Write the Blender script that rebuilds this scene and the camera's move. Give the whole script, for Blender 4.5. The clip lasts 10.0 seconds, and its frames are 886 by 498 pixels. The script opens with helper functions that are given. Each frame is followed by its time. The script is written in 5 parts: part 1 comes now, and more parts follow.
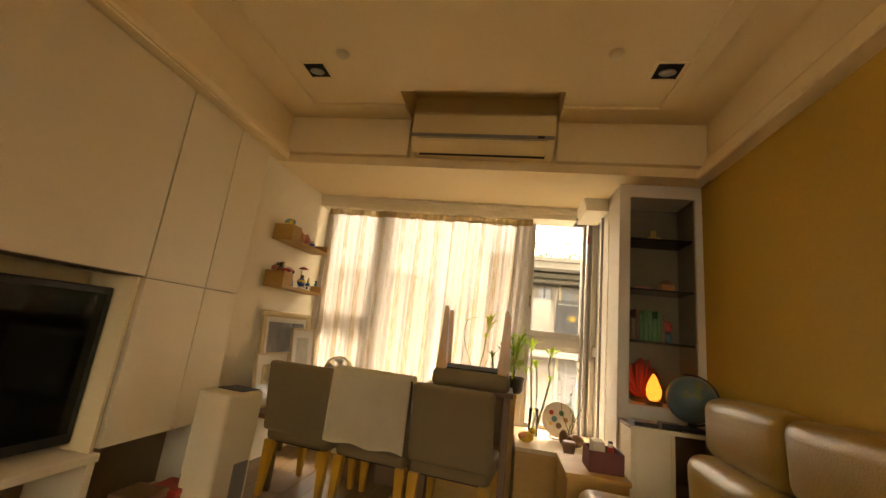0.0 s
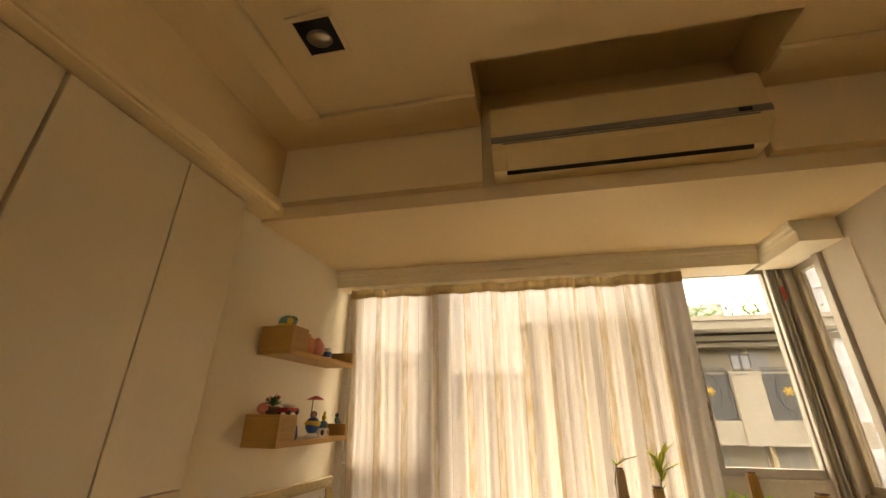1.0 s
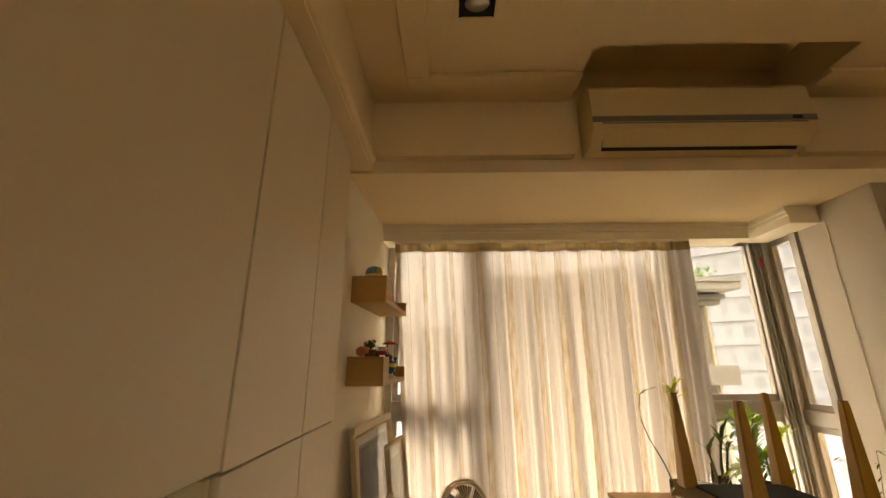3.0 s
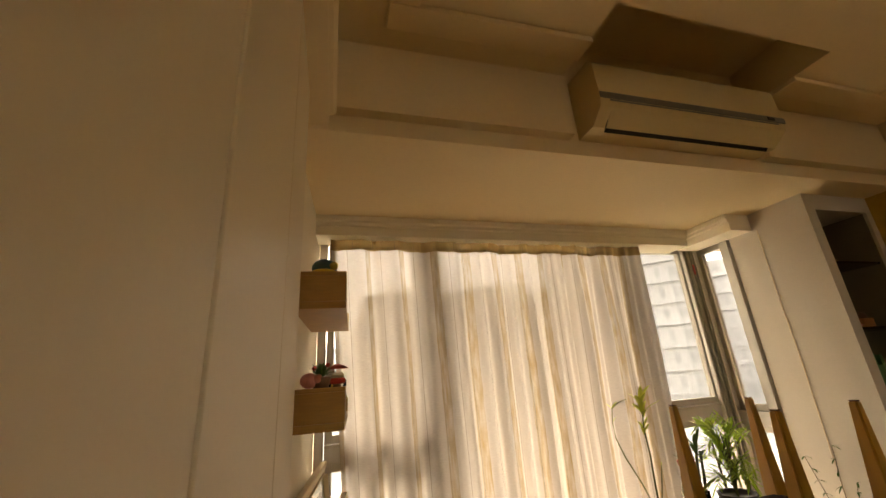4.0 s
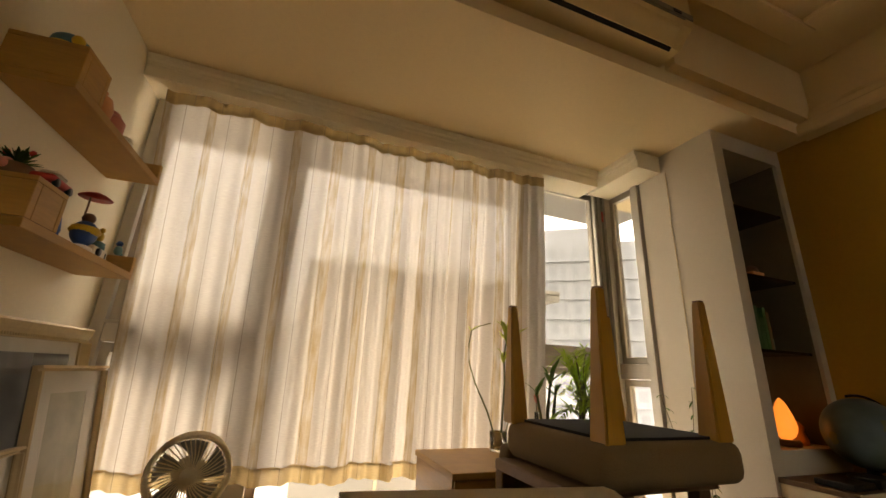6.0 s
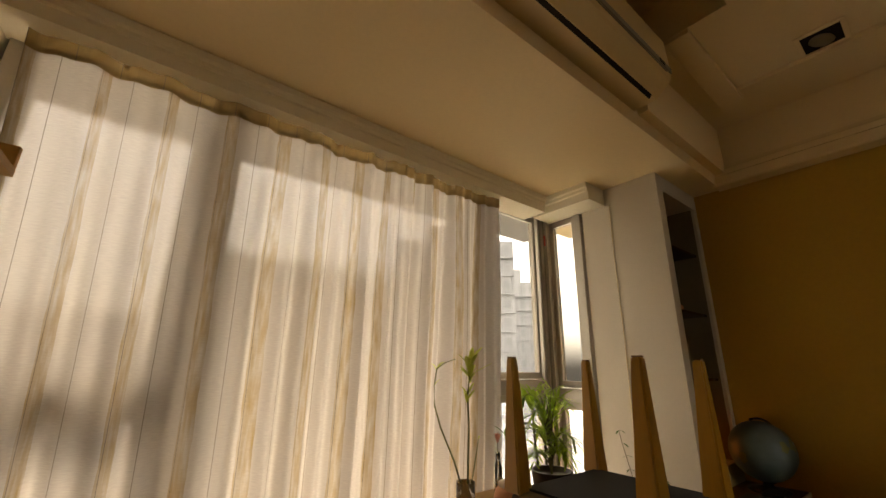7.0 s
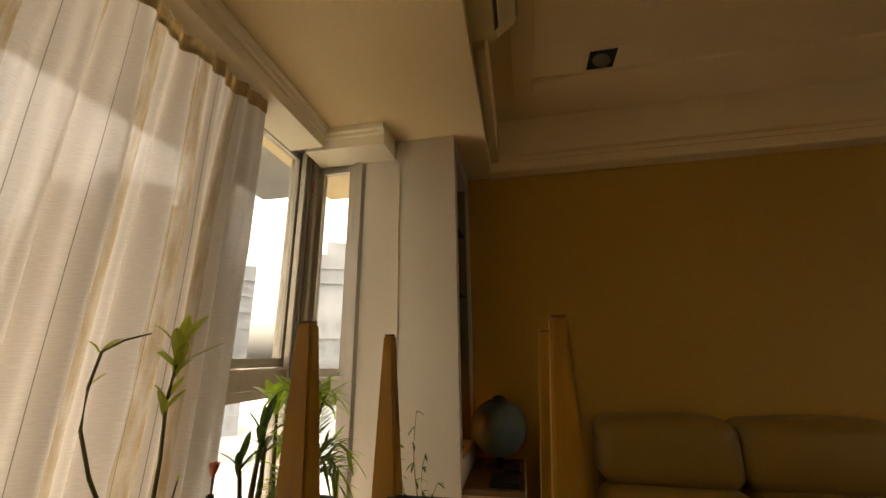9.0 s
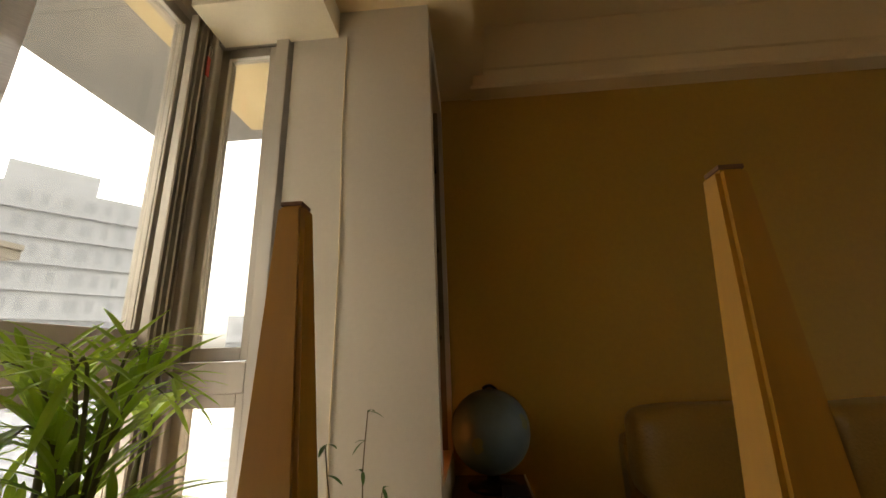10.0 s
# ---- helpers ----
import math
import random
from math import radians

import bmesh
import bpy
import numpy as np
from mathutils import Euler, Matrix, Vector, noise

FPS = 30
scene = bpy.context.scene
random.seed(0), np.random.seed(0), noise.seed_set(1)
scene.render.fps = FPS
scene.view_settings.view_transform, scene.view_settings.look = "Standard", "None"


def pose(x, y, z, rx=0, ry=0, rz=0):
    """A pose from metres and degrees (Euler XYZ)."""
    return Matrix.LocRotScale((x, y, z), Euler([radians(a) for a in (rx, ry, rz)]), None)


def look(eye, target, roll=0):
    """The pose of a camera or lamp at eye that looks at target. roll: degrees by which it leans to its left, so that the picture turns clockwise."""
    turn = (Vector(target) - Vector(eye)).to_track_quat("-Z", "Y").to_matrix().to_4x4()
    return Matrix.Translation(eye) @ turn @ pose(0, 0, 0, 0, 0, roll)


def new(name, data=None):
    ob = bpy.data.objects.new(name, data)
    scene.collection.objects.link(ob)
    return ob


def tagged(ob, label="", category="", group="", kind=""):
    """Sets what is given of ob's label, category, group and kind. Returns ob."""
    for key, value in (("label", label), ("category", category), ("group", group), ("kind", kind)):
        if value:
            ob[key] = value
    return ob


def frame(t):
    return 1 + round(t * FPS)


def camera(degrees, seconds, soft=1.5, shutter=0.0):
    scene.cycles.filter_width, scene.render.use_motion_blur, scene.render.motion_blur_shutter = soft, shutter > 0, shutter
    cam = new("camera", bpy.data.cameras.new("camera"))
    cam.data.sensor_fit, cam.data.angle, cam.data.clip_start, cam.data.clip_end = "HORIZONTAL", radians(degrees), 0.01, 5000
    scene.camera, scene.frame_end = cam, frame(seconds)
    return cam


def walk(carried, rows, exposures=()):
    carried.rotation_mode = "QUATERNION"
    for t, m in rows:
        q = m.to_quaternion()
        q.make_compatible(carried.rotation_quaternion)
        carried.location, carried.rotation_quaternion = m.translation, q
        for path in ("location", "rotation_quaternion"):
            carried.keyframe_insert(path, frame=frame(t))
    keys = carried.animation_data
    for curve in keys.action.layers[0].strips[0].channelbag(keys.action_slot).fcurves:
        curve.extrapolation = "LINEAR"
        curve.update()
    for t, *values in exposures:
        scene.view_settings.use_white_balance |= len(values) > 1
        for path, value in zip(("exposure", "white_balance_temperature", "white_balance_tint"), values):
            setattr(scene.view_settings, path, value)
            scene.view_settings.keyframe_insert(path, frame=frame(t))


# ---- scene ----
cam = camera(97.1, 10.0, soft=1.5)
PATH = [
    (0, (0.081, 0.568, 1.028), (-0.257, 2.493, 1.451), 6.5),
    (0.5, (-0.233, 1.16, 1.32), (-0.658, 3.018, 1.927), 3.3),
    (1, (-0.536, 1.651, 1.353), (-0.924, 3.454, 2.126), 0.5),
    (1.5, (-0.543, 1.637, 1.339), (-1.02, 3.447, 2.044), 2.0),
    (2, (-0.584, 1.39, 1.345), (-1.07, 3.237, 1.937), 2.7),
    (2.5, (-0.832, 1.306, 1.366), (-1.155, 3.211, 1.883), 1.9),
    (2.7, (-0.984, 1.333, 1.315), (-1.197, 3.248, 1.851), 1.2),
    (3.8, (-1.543, 1.818, 1.317), (-1.1, 3.67, 1.928), -3.6),
    (4, (-1.525, 1.883, 1.341), (-0.99, 3.704, 1.974), -4.0),
    (4.5, (-1.386, 1.824, 1.241), (-0.748, 3.628, 1.823), -2.5),
    (5, (-1.157, 1.794, 1.009), (-0.537, 3.607, 1.581), -0.1),
    (5.5, (-0.951, 1.91, 0.934), (-0.368, 3.728, 1.53), 1.9),
    (5.7, (-0.921, 1.992, 0.938), (-0.321, 3.803, 1.538), 2.3),
    (6.8, (-1.107, 2.32, 1.138), (-0.056, 3.917, 1.723), 1.4),
    (7, (-1.171, 2.386, 1.161), (0.005, 3.898, 1.738), 0.9),
    (7.5, (-1.228, 2.527, 1.21), (0.238, 3.772, 1.762), 0.5),
    (8, (-1.158, 2.676, 1.164), (0.521, 3.613, 1.715), 0.1),
    (8.5, (-1.021, 2.809, 1.149), (0.795, 3.45, 1.691), -0.7),
    (9, (-0.819, 2.892, 1.139), (1.075, 3.256, 1.67), -0.6),
    (9.6, (-0.533, 2.990, 1.098), (1.401, 3.196, 1.563), 0.0),
    (10, (-0.214, 3.048, 1.054), (1.709, 3.185, 1.585), -2.0),
]
SKY, SUN = 1.32, 0.45
LOOKS = [(0, 1.54, 9650, 14), (0.5, 1.48, 9450, 14), (1, 1.24, 9200, 14), (2.5, 1.06, 9050, 14), (4, 0.94, 8900, 14), (5.5, 0.74, 8800, 14), (7, 0.44, 8550, 13), (8.5, 0.40, 8550, 12), (9, 0.42, 8500, 12), (10, 0.50, 7500, 10)]   # stops and white balance, as the clip's own camera adapts
walk(cam, [(t, look(eye, aim, roll)) for t, eye, aim, roll in PATH], LOOKS)

# ---- light ----
world = bpy.data.worlds.new("world")
scene.world = world
world.use_nodes = True
wn, wl = world.node_tree.nodes, world.node_tree.links
sky = wn.new("ShaderNodeTexSky")
sky.sky_type, sky.sun_disc = "NISHITA", False
sky.sun_elevation, sky.sun_rotation = radians(62), radians(-8)
sky.dust_density, sky.air_density = 6.0, 1.5
pale = wn.new("ShaderNodeHueSaturation")
pale.inputs["Saturation"].default_value = 0.18
wl.new(sky.outputs[0], pale.inputs["Color"])
wl.new(pale.outputs[0], wn["Background"].inputs["Color"])
wn["Background"].inputs["Strength"].default_value = SKY

sun = new("sun", bpy.data.lights.new("sun", "SUN"))
sun.data.energy, sun.data.angle, sun.data.color = SUN, radians(75), (1.0, 0.95, 0.87)
sun.matrix_world = look((-1.0, 10.1, 14.5), (0, 3, 1))


# ---- materials ----
def material(name, base, rough=0.6, metal=0.0, vary=0.08, grain=40.0, broad=3.0, bump=0.05, stretch=(1, 1, 1), per_piece=0.0, coat=0.0):
    """A surface with variation at two scales and a fine relief, in object space."""
    m = bpy.data.materials.new(name)
    m.use_nodes = True
    n, l = m.node_tree.nodes, m.node_tree.links
    p = n["Principled BSDF"]
    p.inputs["Roughness"].default_value, p.inputs["Metallic"].default_value = rough, metal
    p.inputs["Coat Weight"].default_value = coat
    co, mp = n.new("ShaderNodeTexCoord"), n.new("ShaderNodeMapping")
    mp.inputs["Scale"].default_value = stretch
    l.new(co.outputs["Object"], mp.inputs["Vector"])
    fine, wide = n.new("ShaderNodeTexNoise"), n.new("ShaderNodeTexNoise")
    fine.inputs["Scale"].default_value, fine.inputs["Detail"].default_value = grain, 6
    wide.inputs["Scale"].default_value, wide.inputs["Detail"].default_value = broad, 4
    l.new(mp.outputs[0], fine.inputs["Vector"])
    l.new(mp.outputs[0], wide.inputs["Vector"])
    add = n.new("ShaderNodeMath")
    add.operation = "ADD"
    l.new(fine.outputs["Fac"], add.inputs[0])
    l.new(wide.outputs["Fac"], add.inputs[1])
    level = n.new("ShaderNodeMapRange")
    level.inputs["From Min"].default_value, level.inputs["From Max"].default_value = 0.6, 1.4
    level.inputs["To Min"].default_value, level.inputs["To Max"].default_value = 1 - vary, 1 + vary
    l.new(add.outputs[0], level.inputs["Value"])
    tint = n.new("ShaderNodeHueSaturation")
    tint.inputs["Color"].default_value = (*base, 1)
    last = level.outputs[0]
    if per_piece:
        info, pm, mul = n.new("ShaderNodeObjectInfo"), n.new("ShaderNodeMapRange"), n.new("ShaderNodeMath")
        pm.inputs["To Min"].default_value, pm.inputs["To Max"].default_value = 1 - per_piece, 1 + per_piece
        mul.operation = "MULTIPLY"
        l.new(info.outputs["Random"], pm.inputs["Value"])
        l.new(pm.outputs[0], mul.inputs[0])
        l.new(last, mul.inputs[1])
        last = mul.outputs[0]
    l.new(last, tint.inputs["Value"])
    l.new(tint.outputs[0], p.inputs["Base Color"])
    rr = n.new("ShaderNodeMapRange")
    rr.inputs["To Min"].default_value, rr.inputs["To Max"].default_value = max(rough - 0.08, 0.02), min(rough + 0.08, 1)
    l.new(wide.outputs["Fac"], rr.inputs["Value"])
    l.new(rr.outputs[0], p.inputs["Roughness"])
    if bump:
        b = n.new("ShaderNodeBump")
        b.inputs["Strength"].default_value, b.inputs["Distance"].default_value = bump, 0.004
        l.new(fine.outputs["Fac"], b.inputs["Height"])
        l.new(b.outputs[0], p.inputs["Normal"])
    return m


def clear(name, tint=(1, 1, 1), rough=0.0, ior=1.45):
    m = bpy.data.materials.new(name)
    m.use_nodes = True
    p = m.node_tree.nodes["Principled BSDF"]
    p.inputs["Base Color"].default_value = (*tint, 1)
    p.inputs["Transmission Weight"].default_value = 1
    p.inputs["Roughness"].default_value, p.inputs["IOR"].default_value = rough, ior
    return m


def tinted(name, tint):
    """Thin tinted window glass that lets light through and mirrors a little."""
    m = bpy.data.materials.new(name)
    m.use_nodes = True
    n, l = m.node_tree.nodes, m.node_tree.links
    n.remove(n["Principled BSDF"])
    tp, gl, mix = n.new("ShaderNodeBsdfTransparent"), n.new("ShaderNodeBsdfGlossy"), n.new("ShaderNodeMixShader")
    tp.inputs["Color"].default_value = (*tint, 1)
    gl.inputs["Roughness"].default_value = 0.02
    mix.inputs["Fac"].default_value = 0.04
    l.new(tp.outputs[0], mix.inputs[1])
    l.new(gl.outputs[0], mix.inputs[2])
    l.new(mix.outputs[0], n["Material Output"].inputs["Surface"])
    return m


def glow(name, colour, strength):
    m = material(name, colour, 0.5)
    p = m.node_tree.nodes["Principled BSDF"]
    p.inputs["Emission Color"].default_value = (*colour, 1)
    p.inputs["Emission Strength"].default_value = strength
    return m


def leafy(name, base, through_colour):
    m = material(name, base, 0.4, vary=0.25, grain=25, broad=6)
    n, l = m.node_tree.nodes, m.node_tree.links
    tr, mix = n.new("ShaderNodeBsdfTranslucent"), n.new("ShaderNodeMixShader")
    tr.inputs["Color"].default_value = (*through_colour, 1)
    mix.inputs["Fac"].default_value = 0.4
    l.new(n["Principled BSDF"].outputs[0], mix.inputs[1])
    l.new(tr.outputs[0], mix.inputs[2])
    l.new(mix.outputs[0], n["Material Output"].inputs["Surface"])
    return m


def sheer(name, base, dense):
    """Woven curtain cloth with tan stripes and thin dark threads that run down it (UV: metres across and up)."""
    m = bpy.data.materials.new(name)
    m.use_nodes = True
    n, l = m.node_tree.nodes, m.node_tree.links
    n.remove(n["Principled BSDF"])
    uv, sep = n.new("ShaderNodeUVMap"), n.new("ShaderNodeSeparateXYZ")
    l.new(uv.outputs[0], sep.inputs[0])

    def math_node(op, a, b=None):
        q = n.new("ShaderNodeMath")
        q.operation = op
        for k, v in ((0, a), (1, b)):
            if v is None:
                continue
            if isinstance(v, (int, float)):
                q.inputs[k].default_value = v
            else:
                l.new(v, q.inputs[k])
        return q.outputs[0]

    u = sep.outputs["X"]
    slub = n.new("ShaderNodeTexNoise")
    slub.inputs["Scale"].default_value, slub.inputs["Detail"].default_value = 1.0, 8
    stretch = n.new("ShaderNodeMapping")
    stretch.inputs["Scale"].default_value = (40, 420, 1)
    l.new(uv.outputs[0], stretch.inputs["Vector"])
    l.new(stretch.outputs[0], slub.inputs["Vector"])
    wob = n.new("ShaderNodeTexNoise")
    wob.inputs["Scale"].default_value = 9.0
    l.new(uv.outputs[0], wob.inputs["Vector"])
    uw = math_node("ADD", u, math_node("MULTIPLY", wob.outputs["Fac"], 0.012))
    wide = math_node("FRACT", math_node("MULTIPLY", uw, 1 / 0.22))
    stripe = math_node("LESS_THAN", wide, 0.22)
    second = math_node("FRACT", math_node("ADD", math_node("MULTIPLY", u, 1 / 0.11), 0.0))
    thread = math_node("LESS_THAN", second, 0.016)
    ragged = n.new("ShaderNodeTexNoise")
    ragged.inputs["Scale"].default_value, ragged.inputs["Detail"].default_value = 1.0, 5
    rag = n.new("ShaderNodeMapping")
    rag.inputs["Scale"].default_value = (70, 9, 1)
    l.new(uv.outputs[0], rag.inputs["Vector"])
    l.new(rag.outputs[0], ragged.inputs["Vector"])
    speck = n.new("ShaderNodeMapRange")
    speck.inputs["From Min"].default_value, speck.inputs["From Max"].default_value = 0.22, 0.78
    l.new(ragged.outputs["Fac"], speck.inputs["Value"])
    tan = math_node("MULTIPLY", stripe, speck.outputs[0])
    c1, c2 = n.new("ShaderNodeMix"), n.new("ShaderNodeMix")
    c1.data_type = c2.data_type = "RGBA"
    c1.inputs["A"].default_value, c1.inputs["B"].default_value = (*base, 1), (0.35, 0.235, 0.095, 1)
    c2.inputs["B"].default_value = (0.13, 0.10, 0.08, 1)
    l.new(tan, c1.inputs["Factor"])
    l.new(math_node("MULTIPLY", thread, 0.8), c2.inputs["Factor"])
    l.new(c1.outputs["Result"], c2.inputs["A"])
    weave = n.new("ShaderNodeHueSaturation")
    l.new(c2.outputs["Result"], weave.inputs["Color"])
    l.new(math_node("ADD", math_node("MULTIPLY", slub.outputs["Fac"], 0.35), 0.82), weave.inputs["Value"])
    cloth = weave.outputs[0]
    di, tr, tp = n.new("ShaderNodeBsdfDiffuse"), n.new("ShaderNodeBsdfTranslucent"), n.new("ShaderNodeBsdfTransparent")
    l.new(cloth, di.inputs["Color"])
    l.new(cloth, tr.inputs["Color"])
    m1, m2 = n.new("ShaderNodeMixShader"), n.new("ShaderNodeMixShader")
    m1.inputs["Fac"].default_value = 0.41
    l.new(di.outputs[0], m1.inputs[1])
    l.new(tr.outputs[0], m1.inputs[2])
    l.new(math_node("ADD", math_node("MULTIPLY", slub.outputs["Fac"], 0.04), dense - 0.02), m2.inputs["Fac"])
    l.new(tp.outputs[0], m2.inputs[1])
    l.new(m1.outputs[0], m2.inputs[2])
    l.new(m2.outputs[0], n["Material Output"].inputs["Surface"])
    return m


PAINT = material("cream_paint", (0.79, 0.64, 0.37), 0.75, vary=0.03, grain=90, broad=1.2, bump=0.04)
CEIL = material("ceiling_paint", (0.84, 0.66, 0.38), 0.8, vary=0.03, grain=70, broad=0.9, bump=0.03)
PALE = material("pale_wall_paint", (0.82, 0.73, 0.54), 0.75, vary=0.03, grain=90, broad=1.2, bump=0.04)
WHITE = material("white_wall_paint", (0.60, 0.525, 0.41), 0.7, vary=0.03, grain=80, broad=1.4, bump=0.05)
TAN = material("ochre_wall_paint", (0.52, 0.31, 0.045), 0.75, vary=0.06, grain=60, broad=1.1, bump=0.08)
DOOR = material("matt_white_lacquer", (0.72, 0.61, 0.41), 0.42, vary=0.02, grain=120, broad=1.0, bump=0.015)
DARK_GAP = material("shadow_gap_board", (0.28, 0.20, 0.12), 0.8)
OAK = material("light_oak", (0.43, 0.23, 0.052), 0.5, vary=0.16, grain=18, broad=2.5, bump=0.08, stretch=(1, 1, 9), per_piece=0.1)
BEECH = material("beech_leg", (0.45, 0.225, 0.022), 0.38, vary=0.14, grain=70, broad=9, bump=0.05, stretch=(1, 1, 0.07), coat=0.2)
PLANK = material("floor_plank", (0.22, 0.125, 0.045), 0.4, vary=0.18, grain=60, broad=4, bump=0.06, stretch=(1, 0.08, 1), per_piece=0.14)
WALNUT = material("dark_wood", (0.16, 0.085, 0.035), 0.5, vary=0.18, grain=50, broad=4, bump=0.05, stretch=(0.1, 1, 1))
FABRIC = material("taupe_upholstery", (0.175, 0.12, 0.055), 0.9, vary=0.10, grain=260, broad=7, bump=0.25)
TOWEL = material("cream_towel", (0.84, 0.71, 0.47), 0.95, vary=0.07, grain=300, broad=9, bump=0.5)
LINING = material("black_lining", (0.018, 0.018, 0.017), 0.9, vary=0.3, grain=220, broad=12, bump=0.2)
LEATHER = material("cream_leather", (0.28, 0.165, 0.034), 0.31, vary=0.12, grain=130, broad=6, bump=0.4)
ALU = material("bronze_aluminium", (0.46, 0.41, 0.335), 0.42, metal=0.3, vary=0.10, grain=30, broad=5, bump=0.03, stretch=(1, 1, 0.1))
IVORY = material("aged_ivory_plastic", (0.76, 0.58, 0.29), 0.42, vary=0.03, grain=60, broad=3, bump=0.01)
PLASTIC = material("ivory_plastic", (0.76, 0.63, 0.40), 0.4, vary=0.03, grain=60, broad=3, bump=0.01)
GREYBAND = material("grey_plastic", (0.24, 0.21, 0.17), 0.35, vary=0.05)
BLACK = material("black_plastic", (0.012, 0.011, 0.010), 0.35, vary=0.2)
SCREEN = material("screen_glass", (0.003, 0.003, 0.003), 0.09, vary=0.1, bump=0)
SCREEN.node_tree.nodes["Principled BSDF"].inputs["Specular IOR Level"].default_value = 0.22
LINED = material("niche_lining", (0.20, 0.16, 0.095), 0.8, vary=0.08)
CHROME = material("brushed_metal", (0.38, 0.35, 0.30), 0.3, metal=1, vary=0.05)
GILT = material("pale_gilt_frame", (0.47, 0.35, 0.17), 0.42, metal=0.25, vary=0.15, grain=60, broad=8, bump=0.15)
PALEWOOD = material("pale_wood_frame", (0.58, 0.43, 0.24), 0.55, vary=0.12, grain=60, broad=5, bump=0.05, stretch=(1, 1, 0.2))
MAT = material("mount_board", (0.74, 0.68, 0.56), 0.9, vary=0.03)
PANE = clear("window_glass")
# both tints hold back the bay's daylight; the darker one dims the pier
TINTED = tinted("tinted_window_glass", (0.80, 0.80, 0.80))
DIMMED = tinted("dimmed_window_glass", (0.62, 0.62, 0.61))
VASE = clear("vase_glass", (0.95, 0.98, 0.96))
SMOKED = material("smoked_glass_shelf", (0.03, 0.026, 0.02), 0.15, vary=0.2)
CURTAIN = sheer("sheer_curtain", (0.52, 0.465, 0.40), 0.967)
CURTAIN_HEM = sheer("curtain_hem", (0.50, 0.37, 0.19), 0.97)
CURTAIN_BAND = sheer("curtain_heading", (0.27, 0.18, 0.075), 0.985)
LEAF = leafy("palm_leaf", (0.20, 0.36, 0.03), (0.50, 0.70, 0.05))
LEAF_DARK = leafy("dark_leaf", (0.035, 0.085, 0.02), (0.10, 0.20, 0.02))
LEAF_LIME = leafy("young_leaf", (0.28, 0.33, 0.05), (0.50, 0.55, 0.06))
STEM = material("plant_stem", (0.12, 0.12, 0.03), 0.6, vary=0.3, grain=120)
TWIG = material("dry_twig", (0.13, 0.085, 0.035), 0.8, vary=0.3, grain=120)
POT = material("dark_pot", (0.05, 0.03, 0.02), 0.4, vary=0.2)
SALT = glow("salt_lamp_glow", (1.0, 0.30, 0.05), 0.7)


def colour(name, c, rough=0.5, **k):
    return material(name, c, rough, vary=0.12, grain=80, broad=10, **k)


RED, YELLOW, BLUE, GREEN, PINK, ORANGE, TEAL, CREAM, BROWN = (colour(n, c) for n, c in (
    ("red_paint", (0.45, 0.04, 0.025)), ("yellow_paint", (0.65, 0.42, 0.04)), ("blue_paint", (0.03, 0.09, 0.28)),
    ("green_paint", (0.06, 0.17, 0.05)), ("pink_paint", (0.62, 0.22, 0.16)), ("orange_paint", (0.62, 0.26, 0.10)),
    ("teal_paint", (0.10, 0.22, 0.24)), ("cream_glaze", (0.70, 0.62, 0.48)), ("brown_glaze", (0.18, 0.09, 0.04))))


# ---- builders ----
def part(name, bm, mat, parent=None, label="", smooth=False):
    """Links a bmesh as one mesh object, under a thing or a part if one is given."""
    me = bpy.data.meshes.new(name)
    if smooth:
        for f in bm.faces:
            f.smooth = True
    bm.normal_update()
    bm.to_mesh(me)
    bm.free()
    me.materials.append(mat)
    ob = new(name, me)
    ob.parent = parent
    return tagged(ob, label)


def thing(name, m, label, category, group="", kind=""):
    ob = new(name)
    ob.empty_display_size = 0.05
    ob.matrix_basis = m
    return tagged(ob, label, category, group, kind)


def box(lo, hi, bevel=0.0, seg=2, bm=None):
    """A block between two corners, with rounded edges."""
    bm = bm or bmesh.new()
    lo, hi = Vector(lo), Vector(hi)
    g = bmesh.ops.create_cube(bm, size=1, matrix=Matrix.Translation((lo + hi) / 2) @ Matrix.Diagonal((*(hi - lo), 1)))
    if bevel:
        edges = {e for v in g["verts"] for e in v.link_edges}
        bmesh.ops.bevel(bm, geom=list(edges), offset=bevel, segments=seg, profile=0.5, affect="EDGES")
    return bm


def boxes(*spec, bevel=0.0):
    bm = bmesh.new()
    for lo, hi in spec:
        box(lo, hi, bevel, bm=bm)
    return bm


def rod(p0, p1, r0, r1=None, n=12, bm=None):
    bm = bm or bmesh.new()
    p0, p1 = Vector(p0), Vector(p1)
    m = Matrix.Translation((p0 + p1) / 2) @ (p1 - p0).to_track_quat("Z", "Y").to_matrix().to_4x4()
    bmesh.ops.create_cone(bm, cap_ends=True, segments=n, radius1=r0, radius2=r0 if r1 is None else r1, depth=(p1 - p0).length, matrix=m)
    return bm


def ball(c, r, n=16, bm=None):
    bm = bm or bmesh.new()
    r = (r, r, r) if isinstance(r, (int, float)) else r
    bmesh.ops.create_uvsphere(bm, u_segments=n, v_segments=max(6, n * 2 // 3), radius=1, matrix=Matrix.Translation(c) @ Matrix.Diagonal((*r, 1)))
    return bm


def lathe(profile, n=24, bm=None):
    """A turned body about z, from (radius, height) pairs."""
    bm = bm or bmesh.new()
    rings = [[bm.verts.new((r * math.cos(2 * math.pi * i / n), r * math.sin(2 * math.pi * i / n), z)) for i in range(n)] for r, z in profile]
    for a, b in zip(rings, rings[1:]):
        for i in range(n):
            bm.faces.new((a[i], a[(i + 1) % n], b[(i + 1) % n], b[i]))
    bm.faces.new(rings[0][::-1])
    bm.faces.new(rings[-1])
    return bm


